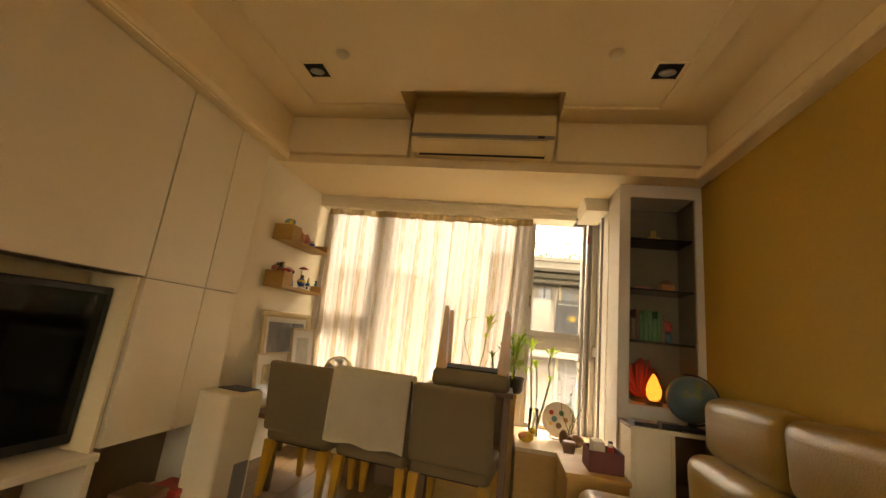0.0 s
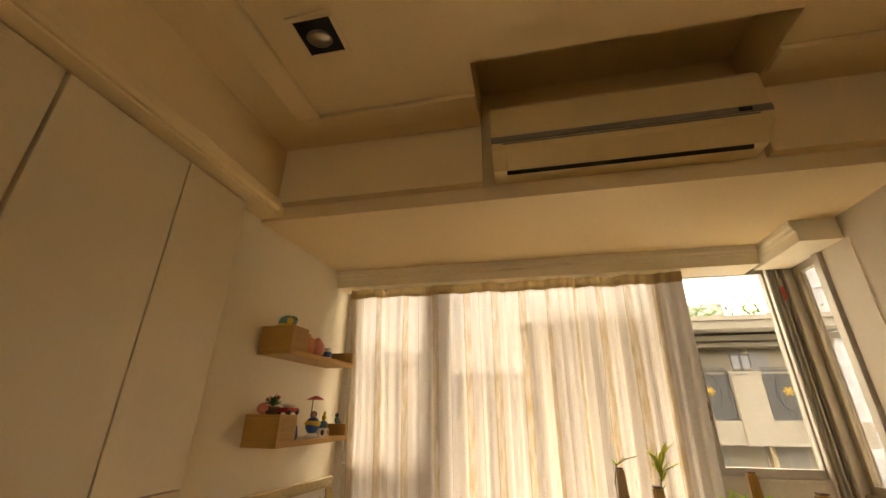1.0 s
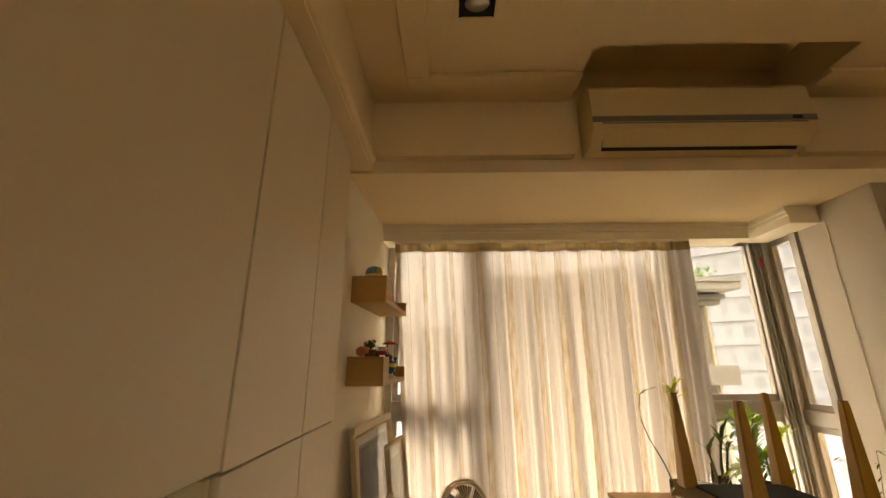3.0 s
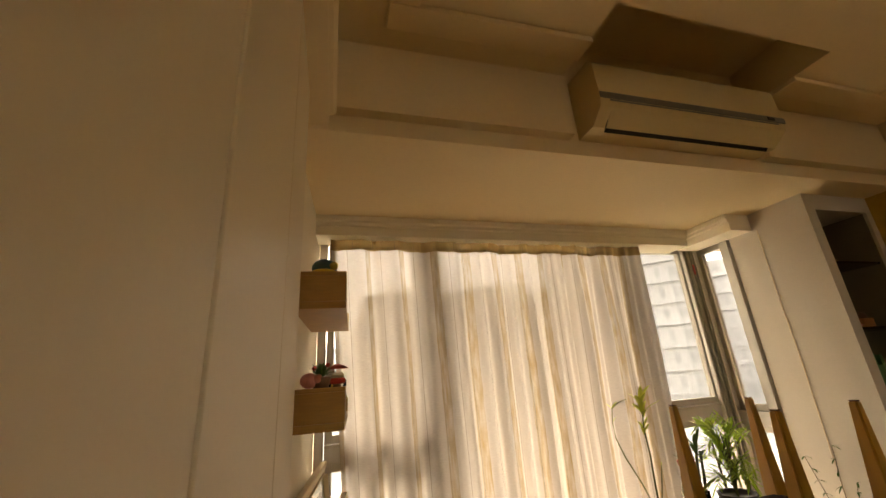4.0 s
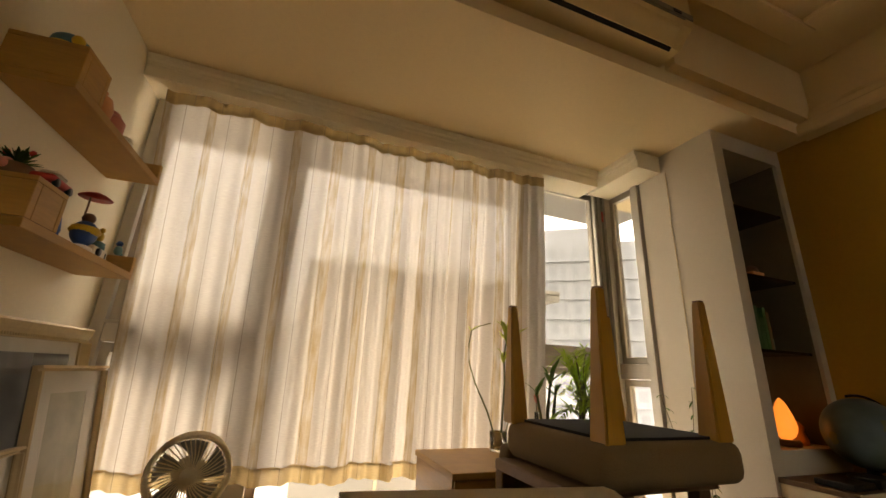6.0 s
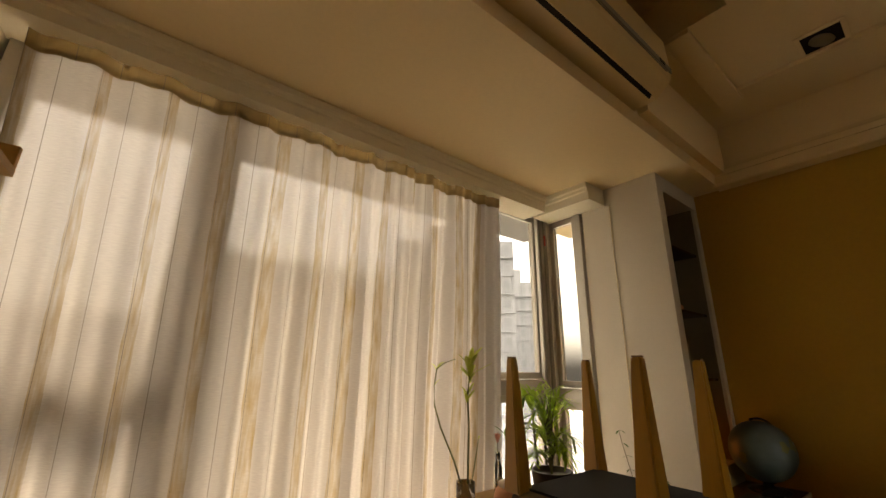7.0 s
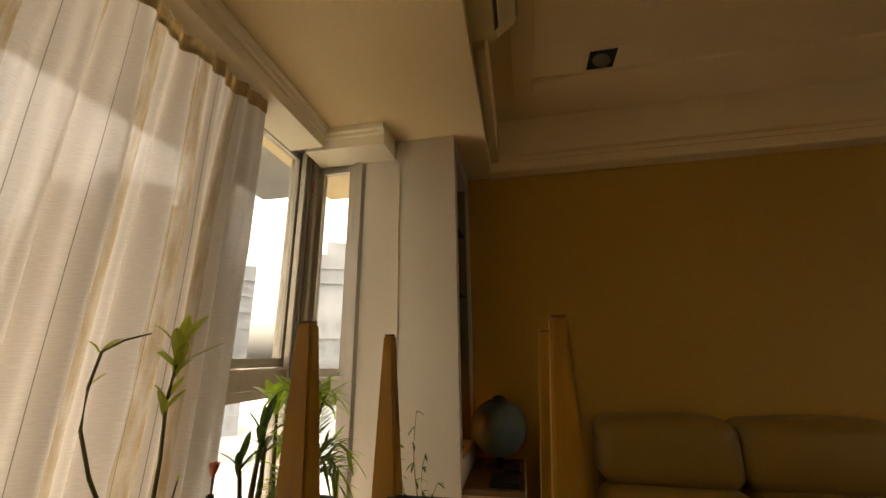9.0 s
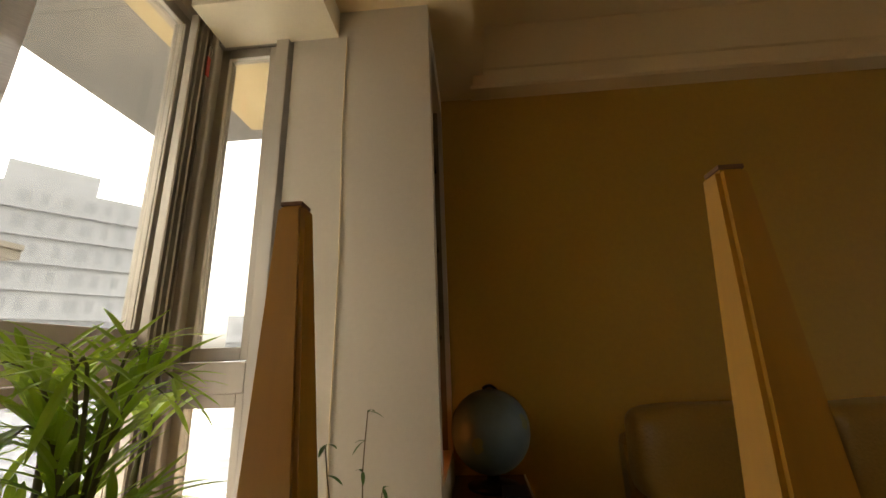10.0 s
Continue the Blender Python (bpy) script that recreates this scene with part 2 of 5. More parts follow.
def tube(points, radius, n=8, bm=None):
    """A bent rod through points; the radius may taper (start, end)."""
    bm = bm or bmesh.new()
    r0, r1 = radius if isinstance(radius, tuple) else (radius, radius)
    pts = [Vector(p) for p in points]
    rings = []
    for i, p in enumerate(pts):
        d = (pts[min(i + 1, len(pts) - 1)] - pts[max(i - 1, 0)]).normalized()
        q = d.to_track_quat("Z", "Y")
        r = r0 + (r1 - r0) * i / (len(pts) - 1)
        rings.append([bm.verts.new(p + q @ Vector((r * math.cos(2 * math.pi * k / n), r * math.sin(2 * math.pi * k / n), 0))) for k in range(n)])
    for a, b in zip(rings, rings[1:]):
        for k in range(n):
            bm.faces.new((a[k], a[(k + 1) % n], b[(k + 1) % n], b[k]))
    bm.faces.new(rings[0][::-1])
    bm.faces.new(rings[-1])
    return bm


def extrude_profile(profile, start, along, out, up, bm=None):
    """A moulding: (out, up) pairs swept from start by the vector along."""
    bm = bm or bmesh.new()
    start, along, out, up = Vector(start), Vector(along), Vector(out), Vector(up)
    a = [bm.verts.new(start + out * o + up * u) for o, u in profile]
    b = [bm.verts.new(v.co + along) for v in a]
    n = len(a)
    for i in range(n):
        bm.faces.new((a[i], a[(i + 1) % n], b[(i + 1) % n], b[i]))
    bm.faces.new(a[::-1])
    bm.faces.new(b)
    bmesh.ops.recalc_face_normals(bm, faces=bm.faces)
    return bm


def blade(bm, root, direction, length, width, droop, up=Vector((0, 0, 1)), fold=0.25):
    """One pointed leaf with a keel, drooping along its length."""
    d = Vector(direction).normalized()
    side = d.cross(up)
    side = side.normalized() if side.length > 1e-4 else Vector((1, 0, 0))
    nrm = side.cross(d)
    left, mid, right = [], [], []
    for i in range(6):
        s = i / 5
        c = Vector(root) + d * length * s - Vector((0, 0, 1)) * droop * length * s * s
        w = width * (0.25 + 1.5 * s) * (1 - s) ** 0.7 * 1.1 if i < 5 else 0.0005
        mid.append(bm.verts.new(c))
        left.append(bm.verts.new(c - side * w + nrm * w * fold))
        right.append(bm.verts.new(c + side * w + nrm * w * fold))
    for i in range(5):
        bm.faces.new((left[i], mid[i], mid[i + 1], left[i + 1]))
        bm.faces.new((mid[i], right[i], right[i + 1], mid[i + 1]))


def structure(name, bm, mat, label, category):
    ob = part(name, bm, mat)
    return tagged(ob, label, category, kind="structure")


# ---- structure ----
XL, XR, YB, YW, ZC = -1.605, 1.255, -1.9, 3.87, 2.457   # side walls, back wall, window plane, ceiling
ZB = 2.124                                               # underside of the window bulkhead
floor = structure("floor", box((XL - 0.3, YB - 0.1, -0.06), (XR + 0.1, 4.0, -0.012)), WALNUT, "brown wooden plank floor of the living room", "floor")
bay = boxes(((XL - 0.45, 2.8455, 0), (XL, 4.0, ZC + 0.25)), ((XL - 0.45, YB, 0), (XL - 0.30, 2.845, ZC + 0.25)))
for v in bay.verts:
    if v.co.x > XL - 0.01:                                # the bay's side wall runs a little askew
        v.co.x = -1.645 + 0.06 * (v.co.y - 3.13)
structure("wall_west", bay, PALE, "cream painted wall beside the window", "wall")
structure("wall_east", box((XR, YB, 0), (XR + 0.12, 3.14, ZC + 0.25)), TAN, "ochre brown painted wall behind the sofa", "wall")
# the back wall's opening is only there for the added fill window
structure("wall_south", boxes(((XL - 0.45, YB - 0.12, 0), (XR + 0.12, YB, 0.45)), ((XL - 0.45, YB - 0.12, 2.15), (XR + 0.12, YB, ZC + 0.25)), ((XL - 0.45, YB - 0.12, 0.45), (-1.15, YB, 2.15)), ((1.15, YB - 0.12, 0.45), (XR + 0.12, YB, 2.15))), PAINT, "cream painted back wall of the room", "wall")
# ceiling with the pocket over the air conditioner
PX0, PX1, PY = -0.66, 0.33, 2.634
structure("ceiling", boxes(((XL - 0.45, YB, ZC), (XR + 0.12, PY, ZC + 0.05)), ((XL - 0.45, PY, ZC), (PX0, 3.05, ZC + 0.05)), ((PX1, PY, ZC), (XR + 0.12, 3.05, ZC + 0.05)),
                           ((PX0 - 0.03, PY - 0.03, ZC + 0.20), (PX1 + 0.03, 3.1, ZC + 0.24)), ((PX0 - 0.03, PY - 0.03, ZC + 0.05), (PX1 + 0.03, PY, ZC + 0.2)),
                           ((PX0 - 0.03, PY, ZC + 0.05), (PX0, 3.05, ZC + 0.2)), ((PX1, PY, ZC + 0.05), (PX1 + 0.03, 3.05, ZC + 0.2))),
          CEIL, "cream plaster ceiling with a pocket above the air conditioner", "ceiling")
structure("bulkhead", boxes(((XL - 0.06, 3.0, ZB), (XR + 0.1, 4.05, ZB + 0.06)), ((XL - 0.06, 3.0, ZB + 0.06), (XR + 0.1, 3.06, ZC + 0.2)),
                            ((XL, 2.955, 2.185), (PX0, 2.998, ZC)), ((PX1, 2.955, 2.185), (XR - 0.04, 2.998, ZC))),
          CEIL, "cream plaster bulkhead above the window bay", "bulkhead")
structure("ceiling_trim", boxes(((-1.38, 2.765, ZC - 0.022), (PX0, 2.86, ZC)), ((PX1, 2.765, ZC - 0.022), (0.97, 2.86, ZC)),
                                ((-1.38, -1.5, ZC - 0.022), (-1.285, 2.763, ZC)), ((0.875, -1.5, ZC - 0.022), (0.97, 2.763, ZC)), bevel=0.004),
          CEIL, "flat raised border moulding on the cream ceiling", "moulding")
CROWN = [(0, 0), (0.078, 0.0), (0.088, 0.008), (0.088, 0.050), (0.078, 0.058), (0.070, 0.064), (0.070, 0.090), (0.058, 0.104), (0.050, 0.120), (0, 0.120)]
structure("trim_east", extrude_profile(CROWN, (XR - 0.002, YB + 0.01, 2.114), (0, 4.90, 0), (-1, 0, 0), (0, 0, 1)), CEIL, "cream crown moulding along the ochre wall", "moulding")
structure("frieze_east", box((XR - 0.045, YB + 0.01, 2.2345), (XR - 0.002, 2.953, ZC - 0.001)), CEIL, "cream plaster frieze above the crown moulding", "frieze")
structure("frieze_west", box((XL - 0.25, YB + 0.01, 2.136), (XL + 0.055, 2.999, ZC - 0.001)), CEIL, "cream plaster frieze above the tall cabinets", "frieze")
structure("trim_west", extrude_profile([(0, 0), (0.012, 0), (0.022, 0.012), (0.022, 0.045), (0.012, 0.055), (0, 0.055)], (XL + 0.055, YB + 0.01, 2.145), (0, 4.84, 0), (1, 0, 0), (0, 0, 1)), CEIL, "narrow cream moulding above the cabinets", "moulding")

# bay: pier, niche block and low window wall
PIER = 0.765
structure("wall_pier", boxes(((PIER, 3.14, 0), (0.83, 3.565, ZB)), ((0.83, 3.40, 0), (XR + 0.12, 3.565, ZB))), WHITE, "white painted pier with a recessed display niche", "wall")
structure("niche_surround", boxes(((0.83, 3.14, 2.038), (1.215, 3.40, ZB)), ((1.215, 3.14, 0), (XR + 0.12, 3.40, ZB)), ((0.83, 3.14, 0), (1.215, 3.40, 0.755))), WHITE, "white painted surround of the display niche", "wall")
lining = thing("niche_lining", pose(0, 0, 0), "olive grey lining of the display niche", "lining", kind="structure")
for lo, hi in (((0.8305, 3.39, 0.7555), (1.2145, 3.3995, 2.0375)), ((0.8305, 3.155, 0.7555), (0.836, 3.389, 2.0375)), ((1.209, 3.155, 0.7555), (1.2145, 3.389, 2.0375))):
    part("panel", box(lo, hi), LINED, lining)
structure("wall_north", boxes(((XL, YW - 0.03, 0), (0.80, YW + 0.10, 0.36)), ((XL, YW - 0.03, 2.108), (0.86, YW + 0.10, ZB)), ((PIER, 3.567, 0), (0.87, YW - 0.032, 0.36)), ((PIER, 3.567, 2.08), (0.87, YW - 0.032, ZB))),
          WHITE, "white wall below and above the bay window", "wall")
PEL = [(-0.057, -0.014), (0.10, -0.014), (0.10, 0.03), (0.108, 0.036), (0.108, 0.05), (0.116, 0.058), (0.116, 0.082), (-0.057, 0.082)]
structure("pelmet", extrude_profile(PEL, (XL - 0.01, 3.789, ZB - 0.083), (2.20, 0, 0), (0, -1, 0), (0, 0, 1),
          extrude_profile(PEL, (0.706, 3.42, ZB - 0.083), (0, 0.37, 0), (-1, 0, 0), (0, 0, 1))), PALE, "cream moulded curtain pelmet under the bulkhead", "pelmet")


def window(name, label, x0, x1, posts, sashes, z0, z1, zt, m, glass):
    """Aluminium window in its own plane: frame, posts and glazed sashes (start, end, glass), split by a transom unless marked tall."""
    w = thing(name, m, label, "window", kind="structure")
    part("window_frame", boxes(((x0, -0.035, z0), (x0 + 0.04, 0.045, z1)), ((x1 - 0.04, -0.035, z0), (x1, 0.045, z1)),
                               ((x0 + 0.041, -0.035, z1 - 0.045), (x1 - 0.041, 0.045, z1)), ((x0 + 0.041, -0.035, z0), (x1 - 0.041, 0.045, z0 + 0.045)), bevel=0.003), ALU, w)
    for a, b in posts:
        part("post", box((a, -0.038, z0 + 0.046), (b, 0.04, z1 - 0.046), 0.003), ALU, w)
    for a, b, glazing, tall in sashes:
        if not tall:
            part("transom", boxes(((a, -0.037, zt - 0.075), (b, 0.04, zt)), ((a, -0.047, zt - 0.012), (b, -0.0375, zt)), bevel=0.003), ALU, w)
        for lo, hi in (((z0 + 0.046, z1 - 0.046),) if tall else ((z0 + 0.046, zt - 0.077), (zt + 0.002, z1 - 0.046))):
            s = 0.034
            sash = part("sash", boxes(((a, -0.016, lo), (a + s, 0.014, hi)), ((b - s, -0.016, lo), (b, 0.014, hi)), ((a + s, -0.016, hi - s), (b - s, 0.014, hi)), ((a + s, -0.016, lo), (b - s, 0.014, lo + s)),
                                      ((a + s - 0.006, -0.024, lo + s), (a + s, -0.017, hi - s)), ((b - s, -0.024, lo + s), (b - s + 0.006, -0.017, hi - s)), bevel=0.002), ALU, w)
            g = part("pane", box((a + s - 0.004, -0.003, lo + s - 0.004), (b - s + 0.004, 0.003, hi - s + 0.004)), glazing if glazing and lo > zt else glass, sash)
            g.visible_shadow = glass is TINTED
    return w


win = window("window_1", "bronze aluminium bay window with a sliding sash", XL + 0.012, 0.742, [(-1.086, -1.006), (0.156, 0.25)], [(-1.55, -1.088, None, False), (-1.004, 0.154, None, True), (0.252, 0.696, DIMMED, False)], 0.36, 2.107, 1.104, pose(0, YW, 0), TINTED)
for a, m in ((0.664, ALU), (0.682, GREYBAND), (0.705, ALU), (0.722, GREYBAND)):
    part("track", box((a, -0.058, 0.41), (a + 0.007, -0.0365, 2.06)), m, win)
part("handle", tube([(0.268, -0.018, 1.33), (0.268, -0.034, 1.345), (0.270, -0.036, 1.395), (0.268, -0.020, 1.415)], 0.006), BROWN, win)
window("window_2", "narrow bronze aluminium side window of the bay", 0.0, 0.285, [], [(0.042, 0.243, DIMMED, False)], 0.36, 2.08, 1.06, pose(PIER + 0.03, 3.575, 0, 0, 0, 90), TINTED)
# unseen window added behind the camera to brighten the room
window("fill_window", "added unseen window in the back wall for fill light", -1.15, 1.15, [(-0.03, 0.03)], [(-1.108, -0.031, None, False), (0.031, 1.108, None, False)], 0.45, 2.15, 1.0, pose(0, YB - 0.06, 0), PANE)
structure("corner_post", boxes(((0.743, YW - 0.06, 0.36), (0.80, YW + 0.05, ZB - 0.002)), ((0.730, YW - 0.075, 0.362), (0.7425, YW - 0.037, ZB - 0.015)), bevel=0.004), ALU, "bronze aluminium corner post of the bay window", "post")

# ---- fitted cabinets along the west wall ----


def wall_unit(y0, y1, z0, z1, label):
    c = thing("wall_cabinet", pose(-1.853, y0, z0), label, "cabinet", "white wall cabinets")
    part("carcass", box((0, 0.002, 0), (0.222, y1 - y0 - 0.002, z1 - z0)), DARK_GAP, c)
    part("door", box((0.2225, 0.0018, 0.001), (0.252, y1 - y0 - 0.0018, z1 - z0 - 0.001), 0.002), DOOR, c)
    return c


for y0, y1, z0, z1, lab in ((2.554, 2.84, 1.133, 2.128, "narrow matt white upper cabinet with a handleless door"), (2.172, 2.552, 1.133, 2.128, "tall matt white upper cabinet with a handleless door"),
                            (2.554, 2.84, 0.38, 1.131, "matt white lower cabinet beside the picture frames"), (2.172, 2.552, 0.38, 1.131, "matt white lower cabinet beside the television"),
                            (0.75, 2.166, 1.139, 2.128, "broad matt white cabinet above the television"), (-0.7, 0.745, 1.139, 2.128, "broad matt white cabinet above the television"),
                            (-1.85, -0.705, 0.38, 2.128, "tall matt white cabinet by the back wall")):
    wall_unit(y0, y1, z0, z1, lab)
tvs = thing("television_shelf", pose(XL - 0.29, -0.7, 0), "white shelf with a lining niche round the television", "shelf")
part("board", box((0, 0, 0.334), (0.31, 2.87, 0.368), 0.004), DOOR, tvs)
part("side_panel", box((0, 2.838, 0.3685), (0.285, 2.854, 1.131)), PAINT, tvs)
part("back_panel", box((0, 0.01, 0.3685), (0.02, 2.8375, 1.131)), PAINT, tvs)
part("divider", box((0.02, 2.83, 0.0), (0.30, 2.865, 0.333)), DOOR, tvs)
part("divider", box((0.02, 1.7, 0.0), (0.29, 1.72, 0.333)), DOOR, tvs)
part("plinth", box((0.0, 0.0, 0.0), (0.02, 3.55, 0.333)), DARK_GAP, tvs)

tv = thing("television", pose(XL - 0.15, 1.57, 0.368), "large black flat television with a glossy screen", "television")
part("bezel", boxes(((0, -0.56, 0.03), (0.05, 0.56, 0.70)), bevel=0.008), BLACK, tv)
part("screen", box((0.0505, -0.53, 0.075), (0.053, 0.53, 0.67)), SCREEN, tv)
part("stand", boxes(((-0.06, -0.22, 0.0), (0.12, 0.22, 0.014)), ((0.0, -0.05, 0.014), (0.03, 0.05, 0.06)), bevel=0.005), BLACK, tv)

# ---- air conditioner ----
ac = thing("air_conditioner", pose(-0.157, 2.849, 2.190), "ivory split air conditioner with a grey band", "air conditioner")
W = 0.456
prof = [(0.155, 0.0), (0.06, 0.0), (0.0, 0.05), (-0.006, 0.075), (-0.006, 0.108), (0.0, 0.24), (0.018, 0.265), (0.155, 0.27)]
part("body", extrude_profile(prof, (-W, 0, 0), (2 * W, 0, 0), (0, 1, 0), (0, 0, 1)), IVORY, ac)
part("band", box((-W - 0.001, -0.0105, 0.078), (W + 0.001, -0.005, 0.104), 0.002), GREYBAND, ac)
part("display", box((W - 0.10, -0.013, 0.083), (W - 0.06, -0.0095, 0.099), 0.002), BLACK, ac)
m = Matrix.Translation((0, 0.030, 0.022)) @ Matrix.Rotation(radians(-50), 4, "X")
bm = box((-W + 0.05, -0.0375, -0.003), (W - 0.05, 0.036, 0.003), 0.002)
bm.transform(m)
part("louver", bm, IVORY, ac)
bm = box((-W + 0.049, -0.034, 0.0035), (W - 0.049, 0.052, 0.006))
bm.transform(m)
part("outlet", bm, BLACK, ac)
part("louver_edge", boxes(((-W + 0.040, -0.009, 0.070), (W - 0.040, -0.0055, 0.074))), GREYBAND, ac, "thin dark joint round the louver")
part("bracket", box((-0.3, 0.154, 0.05), (0.3, 0.17, 0.2)), GREYBAND, ac)


# ---- chairs and table ----
def dining_chair(m, label, group="dining chairs", rear=0.175, spread=(0.186, 0.186), tip=0.030, splay=1.0, h=0.40):
    """Upholstered chair on its feet, facing +y, the back at -y; origin on the floor under the seat's middle."""
    c = thing("dining_chair", m, label, "chair", group)
    bm = box((-0.215, -0.20, h - 0.095), (0.215, 0.215, h), 0.03, 3)
    for v in bm.verts:
        if v.co.z > h - 0.04:
            v.co.z += 0.006 * math.cos(v.co.x * 6) * math.cos(v.co.y * 6)
    part("seat", bm, FABRIC, c, smooth=True)
    part("lining", box((-0.175, -0.17, h - 0.102), (0.175, 0.18, h - 0.0955)), LINING, c, "black dust cover under the seat")
    bm = box((-0.218, -0.035, 0), (0.218, 0.035, 0.396), 0.022, 3)
    for v in bm.verts:
        v.co.y += -0.05 * (v.co.z / 0.4) ** 1.5 - 0.012 * math.cos(v.co.x * 6)
    bm.transform(Matrix.Translation((0, -0.2, h - 0.03)))
    part("backrest", bm, FABRIC, c, smooth=True)
    for sx in (-1, 1):
        for sy in (-1, 1):
            x, y = sx * (spread[0] if sy > 0 else spread[1]), (0.175 if sy > 0 else -rear)
            bm = bmesh.new()
            r = bmesh.ops.create_cube(bm, size=1)
            for v in r["verts"]:
                top = v.co.z > 0
                s = 0.056 if top else tip
                v.co = Vector((x + (v.co.x * 2) * s / 2 + (0 if top else sx * 0.008 * splay), y + (v.co.y * 2) * s / 2 + (0 if top else sy * 0.016 * splay), (h - 0.09) if top else 0.004))
            bmesh.ops.bevel(bm, geom=bm.edges[:], offset=0.004, segments=2, affect="EDGES")
            leg = part("leg", bm, BEECH, c)
            part("foot_glide", box((x + sx * 0.008 * splay - tip * 0.4, y + sy * 0.016 * splay - tip * 0.4, 0.0015), (x + sx * 0.008 * splay + tip * 0.4, y + sy * 0.016 * splay + tip * 0.4, 0.005)), BROWN, leg)
    return c


ROW = -7.6                                               # the row of chairs stands askew
dining_chair(pose(-1.03, 3.07, 0, 0, 0, ROW), "taupe upholstered dining chair on tapered wooden legs")
dining_chair(pose(-0.565, 3.01, 0, 0, 0, ROW), "taupe upholstered dining chair draped with a cream towel")
dining_chair(pose(-0.12, 2.95, 0, 0, 0, ROW), "taupe upholstered dining chair beneath an upturned chair")
dining_chair(pose(-0.080, 3.020, 1.194, 180, 0, 0), "taupe dining chair turned upside down on the table", rear=0.180, spread=(0.170, 0.188), tip=0.024, splay=0.3, h=0.442)

tab = thing("side_table", pose(-0.09, 3.07, 0), "narrow dark wooden table under the upturned chair", "table")
part("tabletop", box((-0.24, -0.165, 0.718), (0.25, 0.145, 0.748), 0.006), WALNUT, tab)
for sx in (-1, 1):
    for sy in (-1, 1):
        part("leg", box((sx * 0.215 - 0.02, sy * 0.13 - 0.02, 0), (sx * 0.215 + 0.02, sy * 0.13 + 0.02, 0.717), 0.004), WALNUT, tab)

# towel over the back of the middle chair
bm = bmesh.new()
NX, NZ = 26, 30
grid = []
for i in range(NX + 1):
    col = []
    for j in range(NZ + 1):
        s = j / NZ * 0.62
        x = -0.232 + 0.464 * i / NX
        if s < 0.37:
            y, z = -0.052 - 0.05 * (1 - s / 0.37) * 0 - 0.006 * math.sin(x * 24 + 1) * (1 - s / 0.37), 0.40 + s
        else:
            a = min((s - 0.37) / 0.10, 1) * math.pi
            y, z = -0.006 - 0.046 * math.cos(a), 0.77 + 0.016 * math.sin(a) - max(0, s - 0.47)
        z -= 0.006 * math.sin(i * 0.5) if j == 0 else 0
        col.append(bm.verts.new((x, y, z)))
    grid.append(col)
for i in range(NX):
    for j in range(NZ):
        bm.faces.new((grid[i][j], grid[i + 1][j], grid[i + 1][j + 1], grid[i][j + 1]))
bmesh.ops.solidify(bm, geom=bm.faces[:], thickness=0.005)
bm.transform(Matrix.Translation((0, -0.015, -0.77 + 0.008)))
towel = part("towel", bm, TOWEL, smooth=True)
towel.matrix_basis = pose(-0.597, 2.767, 0.77, 0, 0, ROW)
tagged(towel, "cream cotton towel hanging over a chair back", "towel")


# ---- curtain ----
def fold(u):
    return 0.022 * math.sin(u * 31 + 1.5 * math.sin(u * 5.1)) + 0.012 * math.sin(u * 67 + 2.0 * math.sin(u * 3.7)) + 0.008 * math.sin(u * 13.7 + 1) + (0.010 * math.sin(u * 118 + 3 * math.sin(u * 4.3)) * min(1, max(0, u - 0.45) * 3))


def cloth(bm, z0, z1, rows, off, left=-1.545, right=0.25, n=420, sag=0.0):
    uvl = bm.loops.layers.uv.new("UVMap")
    cols, us, u, last = [], [], 0.0, None
    for i in range(n + 1):
        s = i / n
        col = []
        for j in range(rows + 1):
            z = z0 + (z1 - z0) * j / rows
            low = (2.03 - z) / 1.4
            x = left + (right - left) * s + 0.09 * low * (1 - s) ** 2 - 0.06 * low * s ** 2
            y = 3.752 + fold(s * 1.765) * (0.45 + 0.8 * min(low * 2.5, 1)) + 0.004 * math.sin(z * 5 + s * 20) + off
            z -= sag * (0.5 - 0.5 * math.cos(2 * math.pi * s * 21)) * abs(math.sin(s * 9 + 0.6)) if j == rows else 0
            col.append(bm.verts.new((x, y, z)))
        if last:
            u += (col[rows // 2].co - last[rows // 2].co).length
        us.append(u)
        cols.append(col)
        last = col
    for i in range(n):
        for j in range(rows):
            f = bm.faces.new((cols[i][j], cols[i + 1][j], cols[i + 1][j + 1], cols[i][j + 1]))
            f.smooth = True
            for loop, (a, b) in zip(f.loops, ((i, j), (i + 1, j), (i + 1, j + 1), (i, j + 1))):
                loop[uvl].uv = (us[a], z0 + (z1 - z0) * b / rows)
    return bm


cur = thing("curtain", pose(0, 0, 0), "sheer cream striped curtain drawn across the window", "curtain")
part("cloth", cloth(bmesh.new(), 0.625, 1.99, 26, 0), CURTAIN, cur)
part("heading", cloth(bmesh.new(), 1.972, 2.052, 3, -0.004, sag=0.03), CURTAIN_BAND, cur, "tan heading band of the curtain")
part("hem", cloth(bmesh.new(), 0.575, 0.632, 2, -0.004), CURTAIN_HEM, cur, "tan hem band of the curtain")
part("rail", box((-1.58, 3.733, 2.054), (0.62, 3.757, 2.062), 0.001), BLACK, cur, "dark curtain rail under the pelmet")
for i in range(22):
    x = -1.50 + 1.73 * i / 21
    part("glider", tube([(x, 3.745, 2.056), (x, 3.738, 2.048), (x, 3.741, 2.036)], 0.003, 6), PLASTIC, cur)

# ---- sofa ----
sofa = thing("sofa", pose(0.928, 1.0, 0), "cream leather sofa with headrest cushions against the wall", "sofa")


